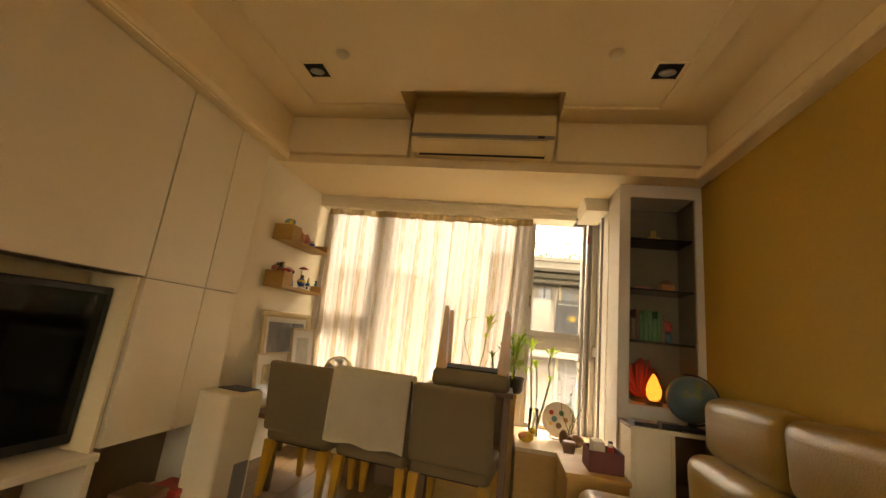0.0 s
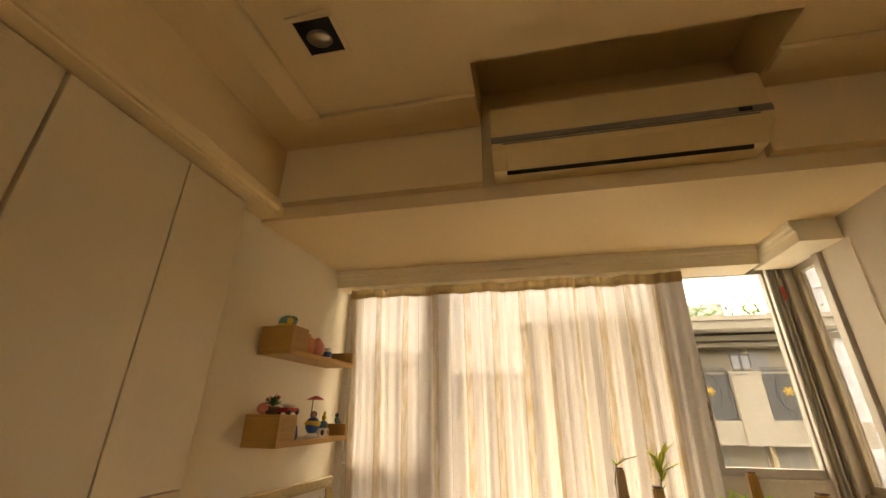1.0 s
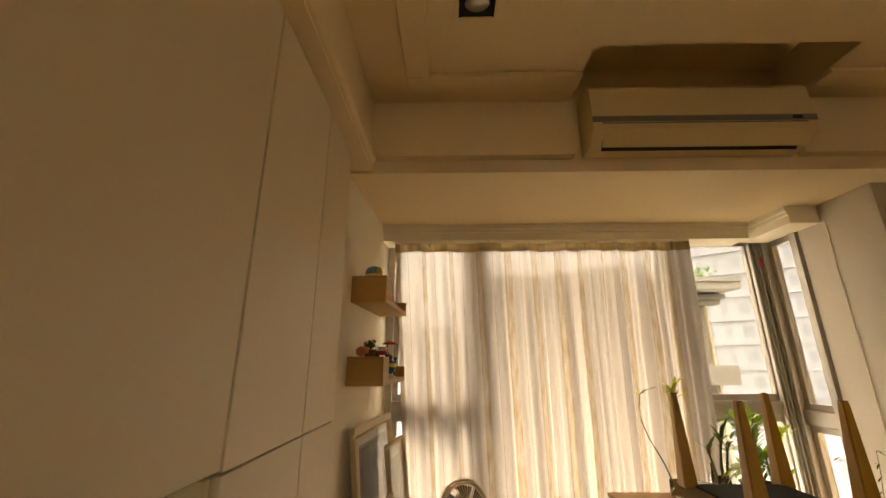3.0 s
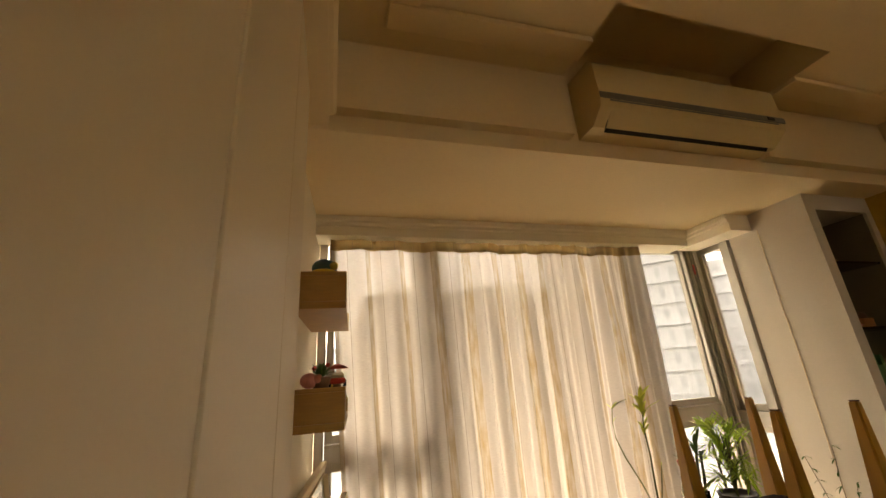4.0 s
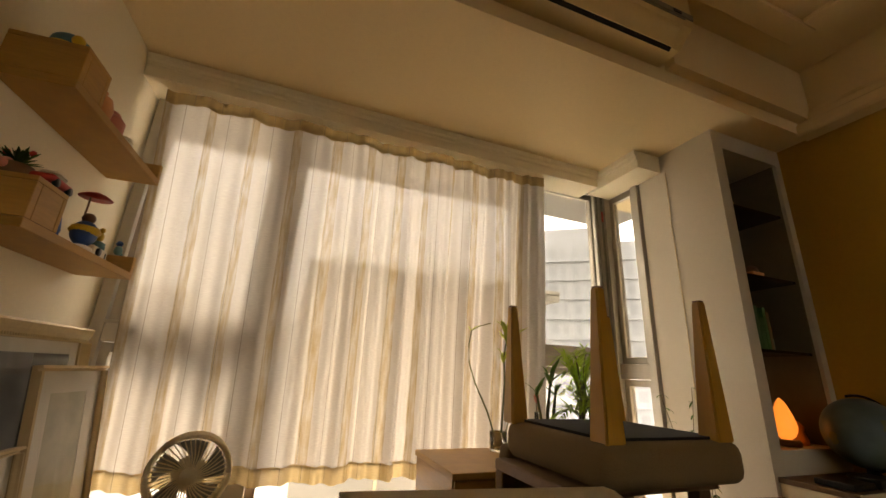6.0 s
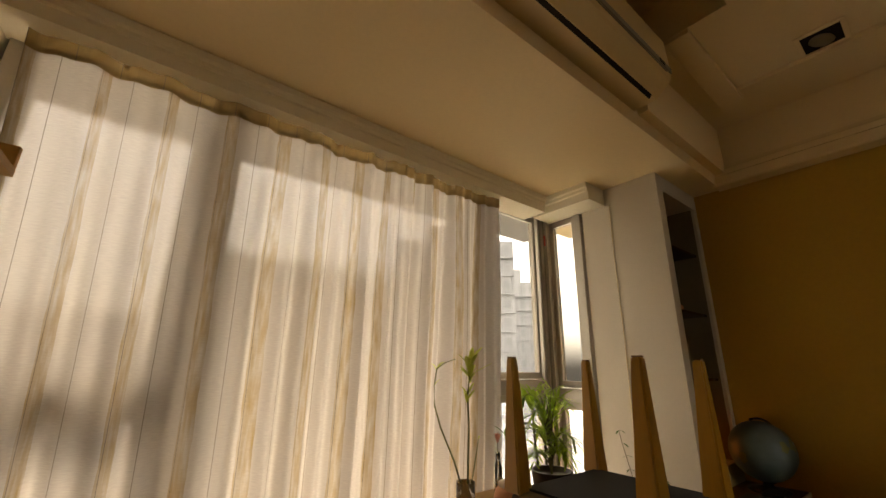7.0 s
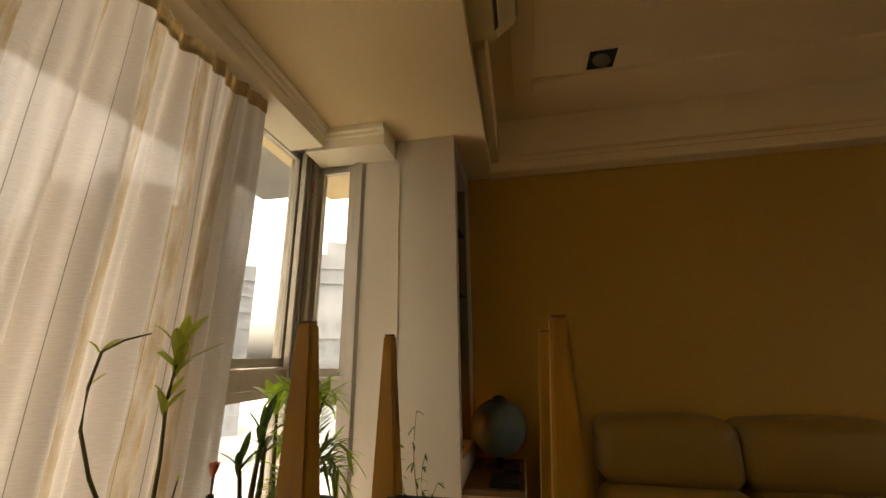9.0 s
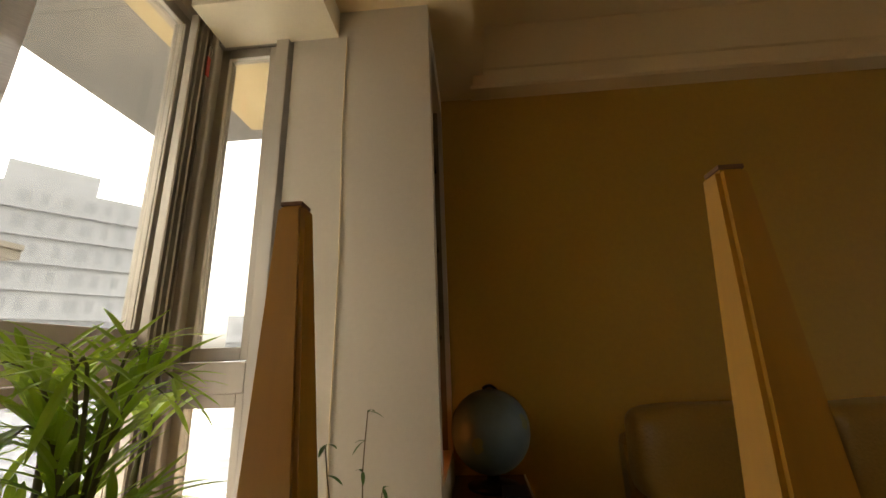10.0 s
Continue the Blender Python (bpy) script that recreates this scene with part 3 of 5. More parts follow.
def cushion(lo, hi, bevel=0.05, puff=0.012):
    bm = box(lo, hi, bevel, 4)
    bmesh.ops.subdivide_edges(bm, edges=[e for e in bm.edges if e.calc_length() > 0.15], cuts=6, use_grid_fill=True)
    c, h = (Vector(lo) + Vector(hi)) / 2, (Vector(hi) - Vector(lo)) / 2
    for v in bm.verts:
        q = [(v.co[k] - c[k]) / h[k] for k in range(3)]
        for k in range(3):
            w = 1
            for j in range(3):
                if j != k:
                    w *= max(0, 1 - q[j] ** 4)
            v.co[k] += q[k] * puff * w
        v.co += noise.noise_vector(v.co * 7) * 0.006
    return bm


part("base", box((-0.45, -1.55, 0.06), (0.32, 1.60, 0.30), 0.03), LEATHER, sofa)
for k, (a, b) in enumerate(((1.095, 1.60), (0.545, 1.09), (-0.005, 0.54), (-0.555, -0.01), (-1.1, -0.56))):
    part("headrest", cushion((0.055, a, 0.645), (0.235, b, 0.885)), LEATHER, sofa, smooth=True)
    part("back_cushion", cushion((-0.02, a, 0.38), (0.225, b, 0.642)), LEATHER, sofa, smooth=True)
    part("seat_cushion", cushion((-0.47, a, 0.27), (-0.015, b, 0.43)), LEATHER, sofa, smooth=True)
part("back_frame", box((0.215, -1.55, 0.25), (0.325, 1.60, 0.80), 0.03), LEATHER, sofa)
for x in (-0.4, 0.26):
    for y in (-1.45, 1.5):
        part("foot", rod((x, y, 0), (x, y, 0.062), 0.02, 0.024), WALNUT, sofa)


# ---- wall shelves with ornaments ----
def wall_shelf(z, label):
    """Tray shelf: a board with a low box at each end; origin at the wall, near end, underside."""
    s = thing("wall_shelf", pose(-1.6435, 3.127, z, 0, 0, -3), label, "shelf", "wooden wall shelves")
    part("board", box((0.001, 0.0, 0), (0.158, 0.55, 0.022), 0.002), OAK, s)
    part("end_panel", box((0.001, 0, 0.0225), (0.158, 0.02, 0.105), 0.002), OAK, s)
    part("end_panel", box((0.001, 0.532, 0.0225), (0.158, 0.55, 0.075), 0.002), OAK, s)
    part("top_board", box((0.001, 0.0, 0.1055), (0.158, 0.115, 0.118), 0.002), OAK, s)
    part("inner_panel", box((0.001, 0.10, 0.0225), (0.158, 0.115, 0.105), 0.002), OAK, s)
    part("front_panel", box((0.145, 0.0205, 0.0225), (0.158, 0.0995, 0.105), 0.001), OAK, s)
    return s


ZU, ZL = 1.571, 1.224
wall_shelf(ZU, "light oak tray shelf with figurines on the cream wall")
wall_shelf(ZL, "light oak tray shelf crowded with small toys")


def ornament(name, at, spec, label, category="ornament"):
    """A small ornament; spec: (part name, bmesh, material, smooth)."""
    o = thing(name, pose(*at), label, category, "shelf ornaments")
    for n, bm, mt, sm in spec:
        part(n, bm, mt, o, smooth=sm)
    return o


SX = -1.555
ornament("ceramic_turtle", (SX, 3.175, ZU + 0.118), [("shell", ball((0, 0, 0.024), (0.040, 0.034, 0.030)), TEAL, True), ("head", ball((0.030, -0.030, 0.024), 0.014, 10), YELLOW, True),
         ("rim", lathe([(0.043, 0), (0.045, 0.006), (0.04, 0.012)], 20), YELLOW, True), ("patch", ball((0.012, 0.012, 0.034), (0.026, 0.022, 0.021), 10), GREEN, True)], "small blue and yellow ceramic turtle on the shelf")
ornament("bell_vase", (SX + 0.03, 3.302, ZU + 0.022), [("body", lathe([(0.02, 0), (0.034, 0.012), (0.038, 0.04), (0.03, 0.07), (0.012, 0.082), (0.016, 0.09)]), ORANGE, True)], "orange glazed little vase on the shelf")
ornament("round_jar", (SX + 0.03, 3.397, ZU + 0.022), [("body", lathe([(0.018, 0), (0.034, 0.015), (0.034, 0.055), (0.02, 0.072)]), PINK, True), ("lid", lathe([(0.021, 0.072), (0.016, 0.082), (0.004, 0.09)]), PINK, True)], "pink lidded jar on the shelf")
ornament("tea_tin", (SX + 0.03, 3.500, ZU + 0.022), [("body", lathe([(0.024, 0), (0.024, 0.045)]), CREAM, False), ("label_band", lathe([(0.0245, 0.012), (0.0245, 0.036)]), BLUE, False), ("lid", lathe([(0.025, 0.0455), (0.025, 0.055)]), CREAM, False)], "small cream tin with a blue band on the shelf")
bm = bmesh.new()
rs = random.Random(3)
for i in range(60):
    a, e = rs.uniform(0, 6.28), rs.uniform(0.2, 1.5)
    d = Vector((math.cos(a) * math.cos(e), math.sin(a) * math.cos(e), math.sin(e)))
    blade(bm, (0, 0, 0.03), d, rs.uniform(0.03, 0.055), 0.006, 0.1)
ornament("succulent_pot", (SX, 3.164, ZL + 0.118), [("pot", lathe([(0.022, 0), (0.03, 0.03), (0.026, 0.03)]), BROWN, True), ("leaves", bm, LEAF_DARK, False)] +
         [("berry", ball((0.02 * math.cos(a), 0.02 * math.sin(a) - 0.005, 0.06 + 0.006 * math.sin(a * 3)), 0.007, 8), RED, True) for a in (0.3, 1.6, 3.4)], "small potted plant with red berries on the shelf", "plant")
ornament("toy_pig", (SX + 0.012, 3.157, ZL + 0.118), [("body", ball((-0.045, -0.003, 0.022), (0.026, 0.022, 0.022), 12), PINK, True), ("head", ball((-0.02, -0.012, 0.026), 0.014, 10), PINK, True)], "small pink toy pig on the shelf", "toy")
car = ornament("toy_car", (SX + 0.048, 3.206, ZL + 0.118), [("body", box((-0.024, -0.046, 0.008), (0.024, 0.046, 0.026), 0.008, 3), RED, True), ("cabin", box((-0.02, -0.024, 0.026), (0.02, 0.022, 0.042), 0.009, 3), CREAM, True)] +
               [("wheel", rod((sx * 0.026, sy * 0.028, 0.010), (sx * 0.018, sy * 0.028, 0.010), 0.010), BLACK, True) for sx in (-1, 1) for sy in (-1, 1)], "red and cream toy car on the shelf", "toy")
ornament("bottle_figure", (SX + 0.045, 3.270, ZL + 0.022), [("body", lathe([(0.014, 0), (0.017, 0.02), (0.012, 0.05), (0.006, 0.06)]), BLUE, True), ("head", ball((0, 0, 0.068), 0.011, 10), CREAM, True)], "small dark blue bottle figure on the shelf")
ornament("parasol_figure", (SX + 0.05, 3.408, ZL + 0.022), [("body", ball((0, 0, 0.052), (0.03, 0.034, 0.036)), BLUE, True), ("sash", lathe([(0.030, 0.048), (0.036, 0.058), (0.031, 0.070)], 18), YELLOW, True), ("base", lathe([(0.03, 0), (0.026, 0.014), (0.012, 0.02)]), CREAM, True),
         ("head", ball((0, 0, 0.096), 0.016, 10), BROWN, True), ("pole", rod((-0.012, 0, 0.06), (-0.012, 0, 0.168), 0.0025, n=6), BROWN, True), ("canopy", lathe([(0.040, 0.158), (0.024, 0.168), (0.003, 0.176)], 18), RED, True)], "blue and yellow figure holding a red parasol", "figurine")
ornament("small_camera", (SX + 0.05, 3.500, ZL + 0.022), [("body", box((-0.015, -0.045, 0), (0.012, 0.05, 0.036), 0.005), CREAM, False), ("lens", rod((0.0122, -0.02, 0.02), (0.018, -0.02, 0.02), 0.012), BLACK, True), ("grip", box((0.0122, 0.03, 0.012), (0.0135, 0.036, 0.028)), BLACK, False)], "cream toy camera lying on the shelf", "toy")
ornament("yellow_bird", (SX + 0.03, 3.548, ZL + 0.064), [("perch", lathe([(0.02, -0.042), (0.02, 0.0)]), TEAL, True), ("base", lathe([(0.02, 0), (0.018, 0.02), (0.008, 0.026)]), TEAL, True), ("body", ball((0, 0, 0.040), (0.011, 0.013, 0.016), 10), YELLOW, True), ("head", ball((0.004, -0.004, 0.060), 0.008, 8), YELLOW, True)], "tiny yellow bird on a teal perch")
ornament("blue_figure", (SX + 0.045, 3.657, ZL + 0.075), [("body", ball((0, 0, 0.017), (0.012, 0.016, 0.017), 10), TEAL, True), ("arm", rod((0, 0.012, 0.018), (0.006, 0.026, 0.002), 0.005), TEAL, True), ("head", ball((0, -0.002, 0.040), 0.010, 10), BLUE, True)], "tiny blue figure perched on the shelf end", "figurine")


# ---- leaning pictures, fan and bench ----
bench = thing("low_bench", pose(XL - 0.01, 2.96, 0), "low dark wooden bench under the picture frames", "bench")
part("top", box((0, 0, 0.40), (0.40, 0.76, 0.43), 0.004), WALNUT, bench)
for x in (0.02, 0.35):
    for y in (0.02, 0.71):
        part("leg", box((x, y, 0), (x + 0.03, y + 0.03, 0.399), 0.003), WALNUT, bench)


def picture(m, w, h, rim, frame_mat, mount, label, art, beads=False):
    """A framed picture in the yz plane facing +x, leaning back; origin at the near lower corner."""
    p = thing("framed_picture", m, label, "picture", "pictures leaning on the wall")
    prof = [(0, 0), (0.022, 0), (0.024, 0.006), (0.018, rim * 0.5), (0.012, rim * 0.75), (0.014, rim), (0, rim)]
    bm = bmesh.new()
    for a, along, up in (((0, 0, 0), (0, w, 0), (0, 0, 1)), ((0, 0, h), (0, w, 0), (0, 0, -1)), ((0, 0, rim), (0, 0, h - 2 * rim), (0, 1, 0)), ((0, w, rim), (0, 0, h - 2 * rim), (0, -1, 0))):
        extrude_profile(prof, a, along, (1, 0, 0), up, bm)
    fr = part("frame", bm, frame_mat, p)
    if beads:
        bm = bmesh.new()
        for i in range(int((w - 2 * rim) / 0.009)):
            box((0.0125, rim - 0.008 + i * 0.009, h - rim + 0.004), (0.0185, rim - 0.0035 + i * 0.009, h - rim + 0.011), bm=bm)
        part("beading", bm, frame_mat, fr)
    part("backing", box((0.0, rim, rim), (0.004, w - rim, h - rim)), MAT, p)
    part("mount", boxes(((0.0042, rim, rim), (0.007, rim + mount, h - rim)), ((0.0042, w - rim - mount, rim), (0.007, w - rim, h - rim)),
                        ((0.0042, rim + mount, rim), (0.007, w - rim - mount, rim + mount)), ((0.0042, rim + mount, h - rim - mount), (0.007, w - rim - mount, h - rim))), MAT, p)
    for lo, hi, mt in art:
        part("print", box((0.0042, lo[0], lo[1]), (0.0055, hi[0], hi[1])), mt, p)
    g = part("glass", box((0.0085, rim, rim), (0.0105, w - rim, h - rim)), PANE, p)
    g.visible_shadow = False
    return p


ART_GREY = material("grey_print", (0.24, 0.23, 0.22), 0.8, vary=0.5, grain=14, broad=5)
ART_DARK = material("dark_print", (0.02, 0.018, 0.016), 0.7, vary=0.4, grain=10, broad=4)
ART_SAGE = material("pale_sage_print", (0.50, 0.47, 0.33), 0.8, vary=0.25, grain=16, broad=6)
ART_OCHRE = material("ochre_print", (0.55, 0.42, 0.22), 0.8, vary=0.45, grain=18, broad=9)
picture(pose(-1.555, 3.145, 0.431, 0, -6, -6), 0.59, 0.63, 0.045, GILT, 0.035, "large gilt framed picture leaning against the wall", [((0.08, 0.08), (0.36, 0.55), ART_GREY), ((0.3605, 0.08), (0.51, 0.55), ART_DARK)], beads=True)
picture(pose(-1.455, 3.40, 0.431, 0, -7, -8), 0.29, 0.52, 0.014, PALEWOOD, 0.055, "pale wood framed print leaning on a larger picture", [((0.07, 0.07), (0.22, 0.45), ART_SAGE)])
picture(pose(-1.46, 2.99, 0.431, 0, -7, -4), 0.36, 0.345, 0.014, PALEWOOD, 0.06, "small pale wood framed print in front of the others", [((0.075, 0.075), (0.285, 0.27), ART_OCHRE)])

stool = thing("fan_stool", pose(-1.15, 3.56, 0), "small round wooden stool under the fan", "stool")
part("seat", lathe([(0.10, 0.42), (0.11, 0.43), (0.11, 0.445), (0.10, 0.45)]), OAK, stool)
for a in range(3):
    part("leg", rod((0.10 * math.cos(a * 2.1 + 0.4), 0.10 * math.sin(a * 2.1 + 0.4), 0), (0.07 * math.cos(a * 2.1 + 0.4), 0.07 * math.sin(a * 2.1 + 0.4), 0.42), 0.011, 0.014), OAK, stool)
fan = thing("desk_fan", pose(-1.15, 3.56, 0.45, 0, 0, 8), "small white desk fan with a round grille", "fan")
part("base", lathe([(0.07, 0), (0.07, 0.012), (0.03, 0.022), (0.018, 0.03), (0.016, 0.11)]), PLASTIC, fan, smooth=True)
bm = bmesh.new()
rim_pts = [(0.103 * math.cos(2 * math.pi * i / 40), -0.03, 0.215 + 0.103 * math.sin(2 * math.pi * i / 40)) for i in range(41)]
tube(rim_pts, 0.008, 8, bm)
tube([(x, 0.02, z) for x, y, z in rim_pts], 0.006, 8, bm)
part("rim", bm, PLASTIC, fan, smooth=True)
bm = bmesh.new()
for i in range(44):
    a = 2 * math.pi * i / 44
    tube([(r * math.cos(a + tw), -0.03 - 0.02 * (1 - (r / 0.1) ** 2), 0.215 + r * math.sin(a + tw)) for r, tw in ((0.022, 0), (0.05, 0.14), (0.075, 0.24), (0.1, 0.3))], 0.0019, 4, bm)
part("grille", bm, PLASTIC, fan)
part("motor", rod((0, 0.0, 0.215), (0, 0.075, 0.215), 0.045, 0.035, 20), PLASTIC, fan, smooth=True)
part("hub", rod((0, -0.052, 0.215), (0, -0.047, 0.215), 0.022, 0.022, 20), PLASTIC, fan, smooth=True)
for k in range(5):
    bm = bmesh.new()
    a0 = 2 * math.pi * k / 5
    vs = []
    for i in range(5):
        for j in range(4):
            r, a = 0.022 + 0.068 * j / 3, a0 + (i / 4 - 0.5) * (0.6 + 0.35 * j / 3) + 0.4 * j / 3
            vs.append(bm.verts.new((r * math.cos(a), -0.012 + (i / 4 - 0.5) * 0.028, 0.215 + r * math.sin(a))))
    for i in range(4):
        for j in range(3):
            bm.faces.new((vs[i * 4 + j], vs[i * 4 + j + 1], vs[(i + 1) * 4 + j + 1], vs[(i + 1) * 4 + j]))
    bmesh.ops.solidify(bm, geom=bm.faces[:], thickness=0.002)
    part("fan_blade", bm, GREYBAND, fan, smooth=True)

# ---- air purifier and odds by the cabinets ----
pur = thing("air_purifier", pose(-1.37, 2.66, 0, 0, 0, -8), "tall white air purifier standing on the floor", "air purifier")
part("body", box((-0.105, -0.13, 0.012), (0.105, 0.13, 0.60), 0.02, 3), PLASTIC, pur)
part("top_panel", box((-0.085, -0.02, 0.6), (0.085, 0.11, 0.606), 0.002), BLACK, pur, "black control panel on top")
part("grille", box((0.1055, 0.0, 0.05), (0.109, 0.10, 0.24), 0.003), GREYBAND, pur)
part("plinth", box((-0.09, -0.115, 0), (0.09, 0.115, 0.0115)), GREYBAND, pur)
rs = random.Random(8)
y = 0.85
for i in range(16):
    w, h = rs.uniform(0.02, 0.045), rs.uniform(0.2, 0.31)
    b = thing("book", pose(XL - 0.05, y + w / 2, 0), "upright book with a worn spine under the television shelf", "book", "books under the shelf")
    c = rs.choice((CREAM, BROWN, PALEWOOD, TEAL, MAT, RED))
    part("cover", boxes(((0, -w / 2, 0), (0.15, -w / 2 + 0.002, h)), ((0, w / 2 - 0.002, 0), (0.15, w / 2, h)), ((0.148, -w / 2 + 0.002, 0), (0.15, w / 2 - 0.002, h))), c, b)
    part("pages", box((0.004, -w / 2 + 0.0022, 0.004), (0.1475, w / 2 - 0.0022, h - 0.004)), MAT, b)
    y += w + rs.uniform(0.001, 0.02) + (0.12 if i == 8 else 0)
for nm, at, sz, mt, lab in (("storage_box", (-1.62, 2.30, 0), (0.16, 0.16, 0.16), BROWN, "dark storage box under the white cabinet"), ("storage_box", (-1.60, 2.50, 0), (0.15, 0.14, 0.13), RED, "dull red storage box under the white cabinet"), ("storage_box", (-1.62, 2.72, 0), (0.15, 0.17, 0.12), WALNUT, "brown storage box under the white cabinet")):
    o = thing(nm, pose(*at), lab, "box", "boxes under the cabinet")
    part("body", box((0, 0, 0), (sz[0], sz[1], sz[2] - 0.025), 0.004), mt, o)
    part("lid", box((-0.003, -0.003, sz[2] - 0.024), (sz[0] + 0.003, sz[1] + 0.003, sz[2]), 0.004), mt, o)

# ---- ceiling fittings ----
for x, y in ((-1.112, 2.435), (0.80, 2.45)):
    s = thing("downlight", pose(x, y, ZC), "square black recessed ceiling downlight switched off", "ceiling light", "recessed downlights")
    part("trim", boxes(((-0.078, -0.078, -0.007), (0.078, -0.06, -0.0005)), ((-0.078, 0.06, -0.007), (0.078, 0.078, -0.0005)), ((-0.078, -0.06, -0.007), (-0.06, 0.06, -0.0005)), ((0.06, -0.06, -0.007), (0.078, 0.06, -0.0005)), bevel=0.002), CEIL, s)
    part("recess", boxes(((-0.06, -0.06, -0.003), (0.06, 0.06, -0.001)), ((-0.0595, -0.0595, -0.006), (-0.054, 0.0595, -0.003)), ((0.054, -0.0595, -0.006), (0.0595, 0.0595, -0.003))), LINING, s)
    bm = lathe([(0.036, 0.0), (0.041, 0.006), (0.036, 0.013), (0.030, 0.010), (0.026, 0.004)], 28)
    bm.transform(Matrix.Translation((0, 0.005, -0.016)) @ Matrix.Rotation(radians(16), 4, "X"))
    part("lamp_ring", bm, CHROME, s, smooth=True)
for x, y in ((-0.897, 2.30), (0.52, 2.32), (-0.3, 1.1)):
    d = part("smoke_detector", lathe([(0.036, -0.001), (0.036, -0.010), (0.030, -0.018), (0.012, -0.020)]), PLASTIC, smooth=True)
    d.matrix_basis = pose(x, y, ZC)
    tagged(d, "small round white detector on the ceiling", "smoke detector", "ceiling detectors")

cable = part("wall_cable", tube([(PIER - 0.004, 3.393, 2.02), (PIER - 0.004, 3.398, 1.7), (PIER - 0.004, 3.393, 1.3), (PIER - 0.004, 3.40, 0.9), (PIER - 0.004, 3.396, 0.42)], 0.0022, 6), PLASTIC)
tagged(cable, "thin grey cable running down the white pier", "cable")
rib = thing("red_ribbon", pose(0.70, YW - 0.079, 1.90), "small red ribbon charm hanging on the window post", "ribbon")
part("strap", box((-0.007, -0.003, -0.03), (0.007, 0.0, 0.035), 0.001), RED, rib)
part("hook", tube([(0, 0.0, 0.08), (0, -0.008, 0.07), (0, -0.008, 0.05), (0, -0.002, 0.036)], 0.003, 6), CHROME, rib)

# ---- window cabinets ----
tall = thing("window_cabinet", pose(-0.42, 3.30, 0), "light oak cabinet under the window holding plants", "cabinet")
part("body", box((0, 0.012, 0), (0.61, 0.36, 0.672), 0.002), OAK, tall)
part("top", box((-0.006, -0.004, 0.6725), (0.616, 0.37, 0.692), 0.003), OAK, tall)
for a in (0.004, 0.307):
    part("door", box((a, 0, 0.03), (a + 0.298, 0.0115, 0.668), 0.002), OAK, tall)
chest = thing("window_chest", pose(-0.98, 3.38, 0), "low dark wooden chest under the curtain", "chest")
part("body", box((0, 0.012, 0), (0.55, 0.30, 0.40), 0.003), WALNUT, chest)
part("top", box((-0.004, 0, 0.4005), (0.554, 0.305, 0.42), 0.003), WALNUT, chest)
for a in (0.006, 0.279):
    part("door", box((a, 0, 0.02), (a + 0.265, 0.0115, 0.395), 0.002), WALNUT, chest)
low = thing("window_bench", pose(0.20, 3.22, 0), "low light oak window bench beside the white pier", "bench")
part("body", box((0, 0.012, 0), (0.56, 0.60, 0.385), 0.002), OAK, low)
part("top", box((0, -0.006, 0.3855), (0.562, 0.605, 0.41), 0.003), PALEWOOD, low)
for a in (0.004, 0.282):
    part("door", box((a, 0, 0.03), (a + 0.274, 0.0115, 0.38), 0.002), OAK, low)


# ---- plants ----
def palm(at, height, spread, n, seed, label):
    rs = random.Random(seed)
    p = thing("parlour_palm", pose(*at), label, "plant")
    part("pot", lathe([(0.05, 0), (0.065, 0.02), (0.075, 0.10), (0.080, 0.105), (0.068, 0.105), (0.066, 0.09)]), POT, p, smooth=True)
    for i in range(n):
        stems, leaves = bmesh.new(), bmesh.new()
        a = 2.4 * i + rs.uniform(-0.3, 0.3)
        reach, top = spread * rs.uniform(0.45, 1.0), height * rs.uniform(0.42, 1.0)
        pts = []
        for k in range(9):
            s = k / 8
            pts.append(Vector((math.cos(a) * reach * s ** 1.8, math.sin(a) * reach * s ** 1.8, 0.09 + (top - 0.09) * (1 - (1 - s) ** 1.7) - 0.05 * s ** 4)))
        tube(pts, (0.0035, 0.001), 5, stems)
        for k in range(3, 9):
            for h in (0.0, 0.5):
                if k == 8 and h:
                    continue
                p0 = pts[k].lerp(pts[min(k + 1, 8)], h)
                d = (pts[min(k + 1, 8)] - pts[k - 1]).normalized()
                side = d.cross(Vector((0, 0, 1))).normalized()
                ln = (0.085 if k < 7 else 0.06) * rs.uniform(0.75, 1.15)
                for sg in (-1, 1):
                    blade(leaves, p0, d * 0.75 + side * sg * rs.uniform(0.7, 1.0) + Vector((0, 0, rs.uniform(-0.1, 0.35))), ln, 0.0062, rs.uniform(0.05, 0.35))
        blade(leaves, pts[8], pts[8] - pts[7], 0.07, 0.006, 0.3)
        st = part("frond", stems, STEM, p)
        tagged(part("foliage", leaves, LEAF, st), kind="stuff")
    return p


palm((0.17, 3.425, 0.692), 0.43, 0.115, 17, 5, "bushy green parlour palm in a dark pot on the cabinet")


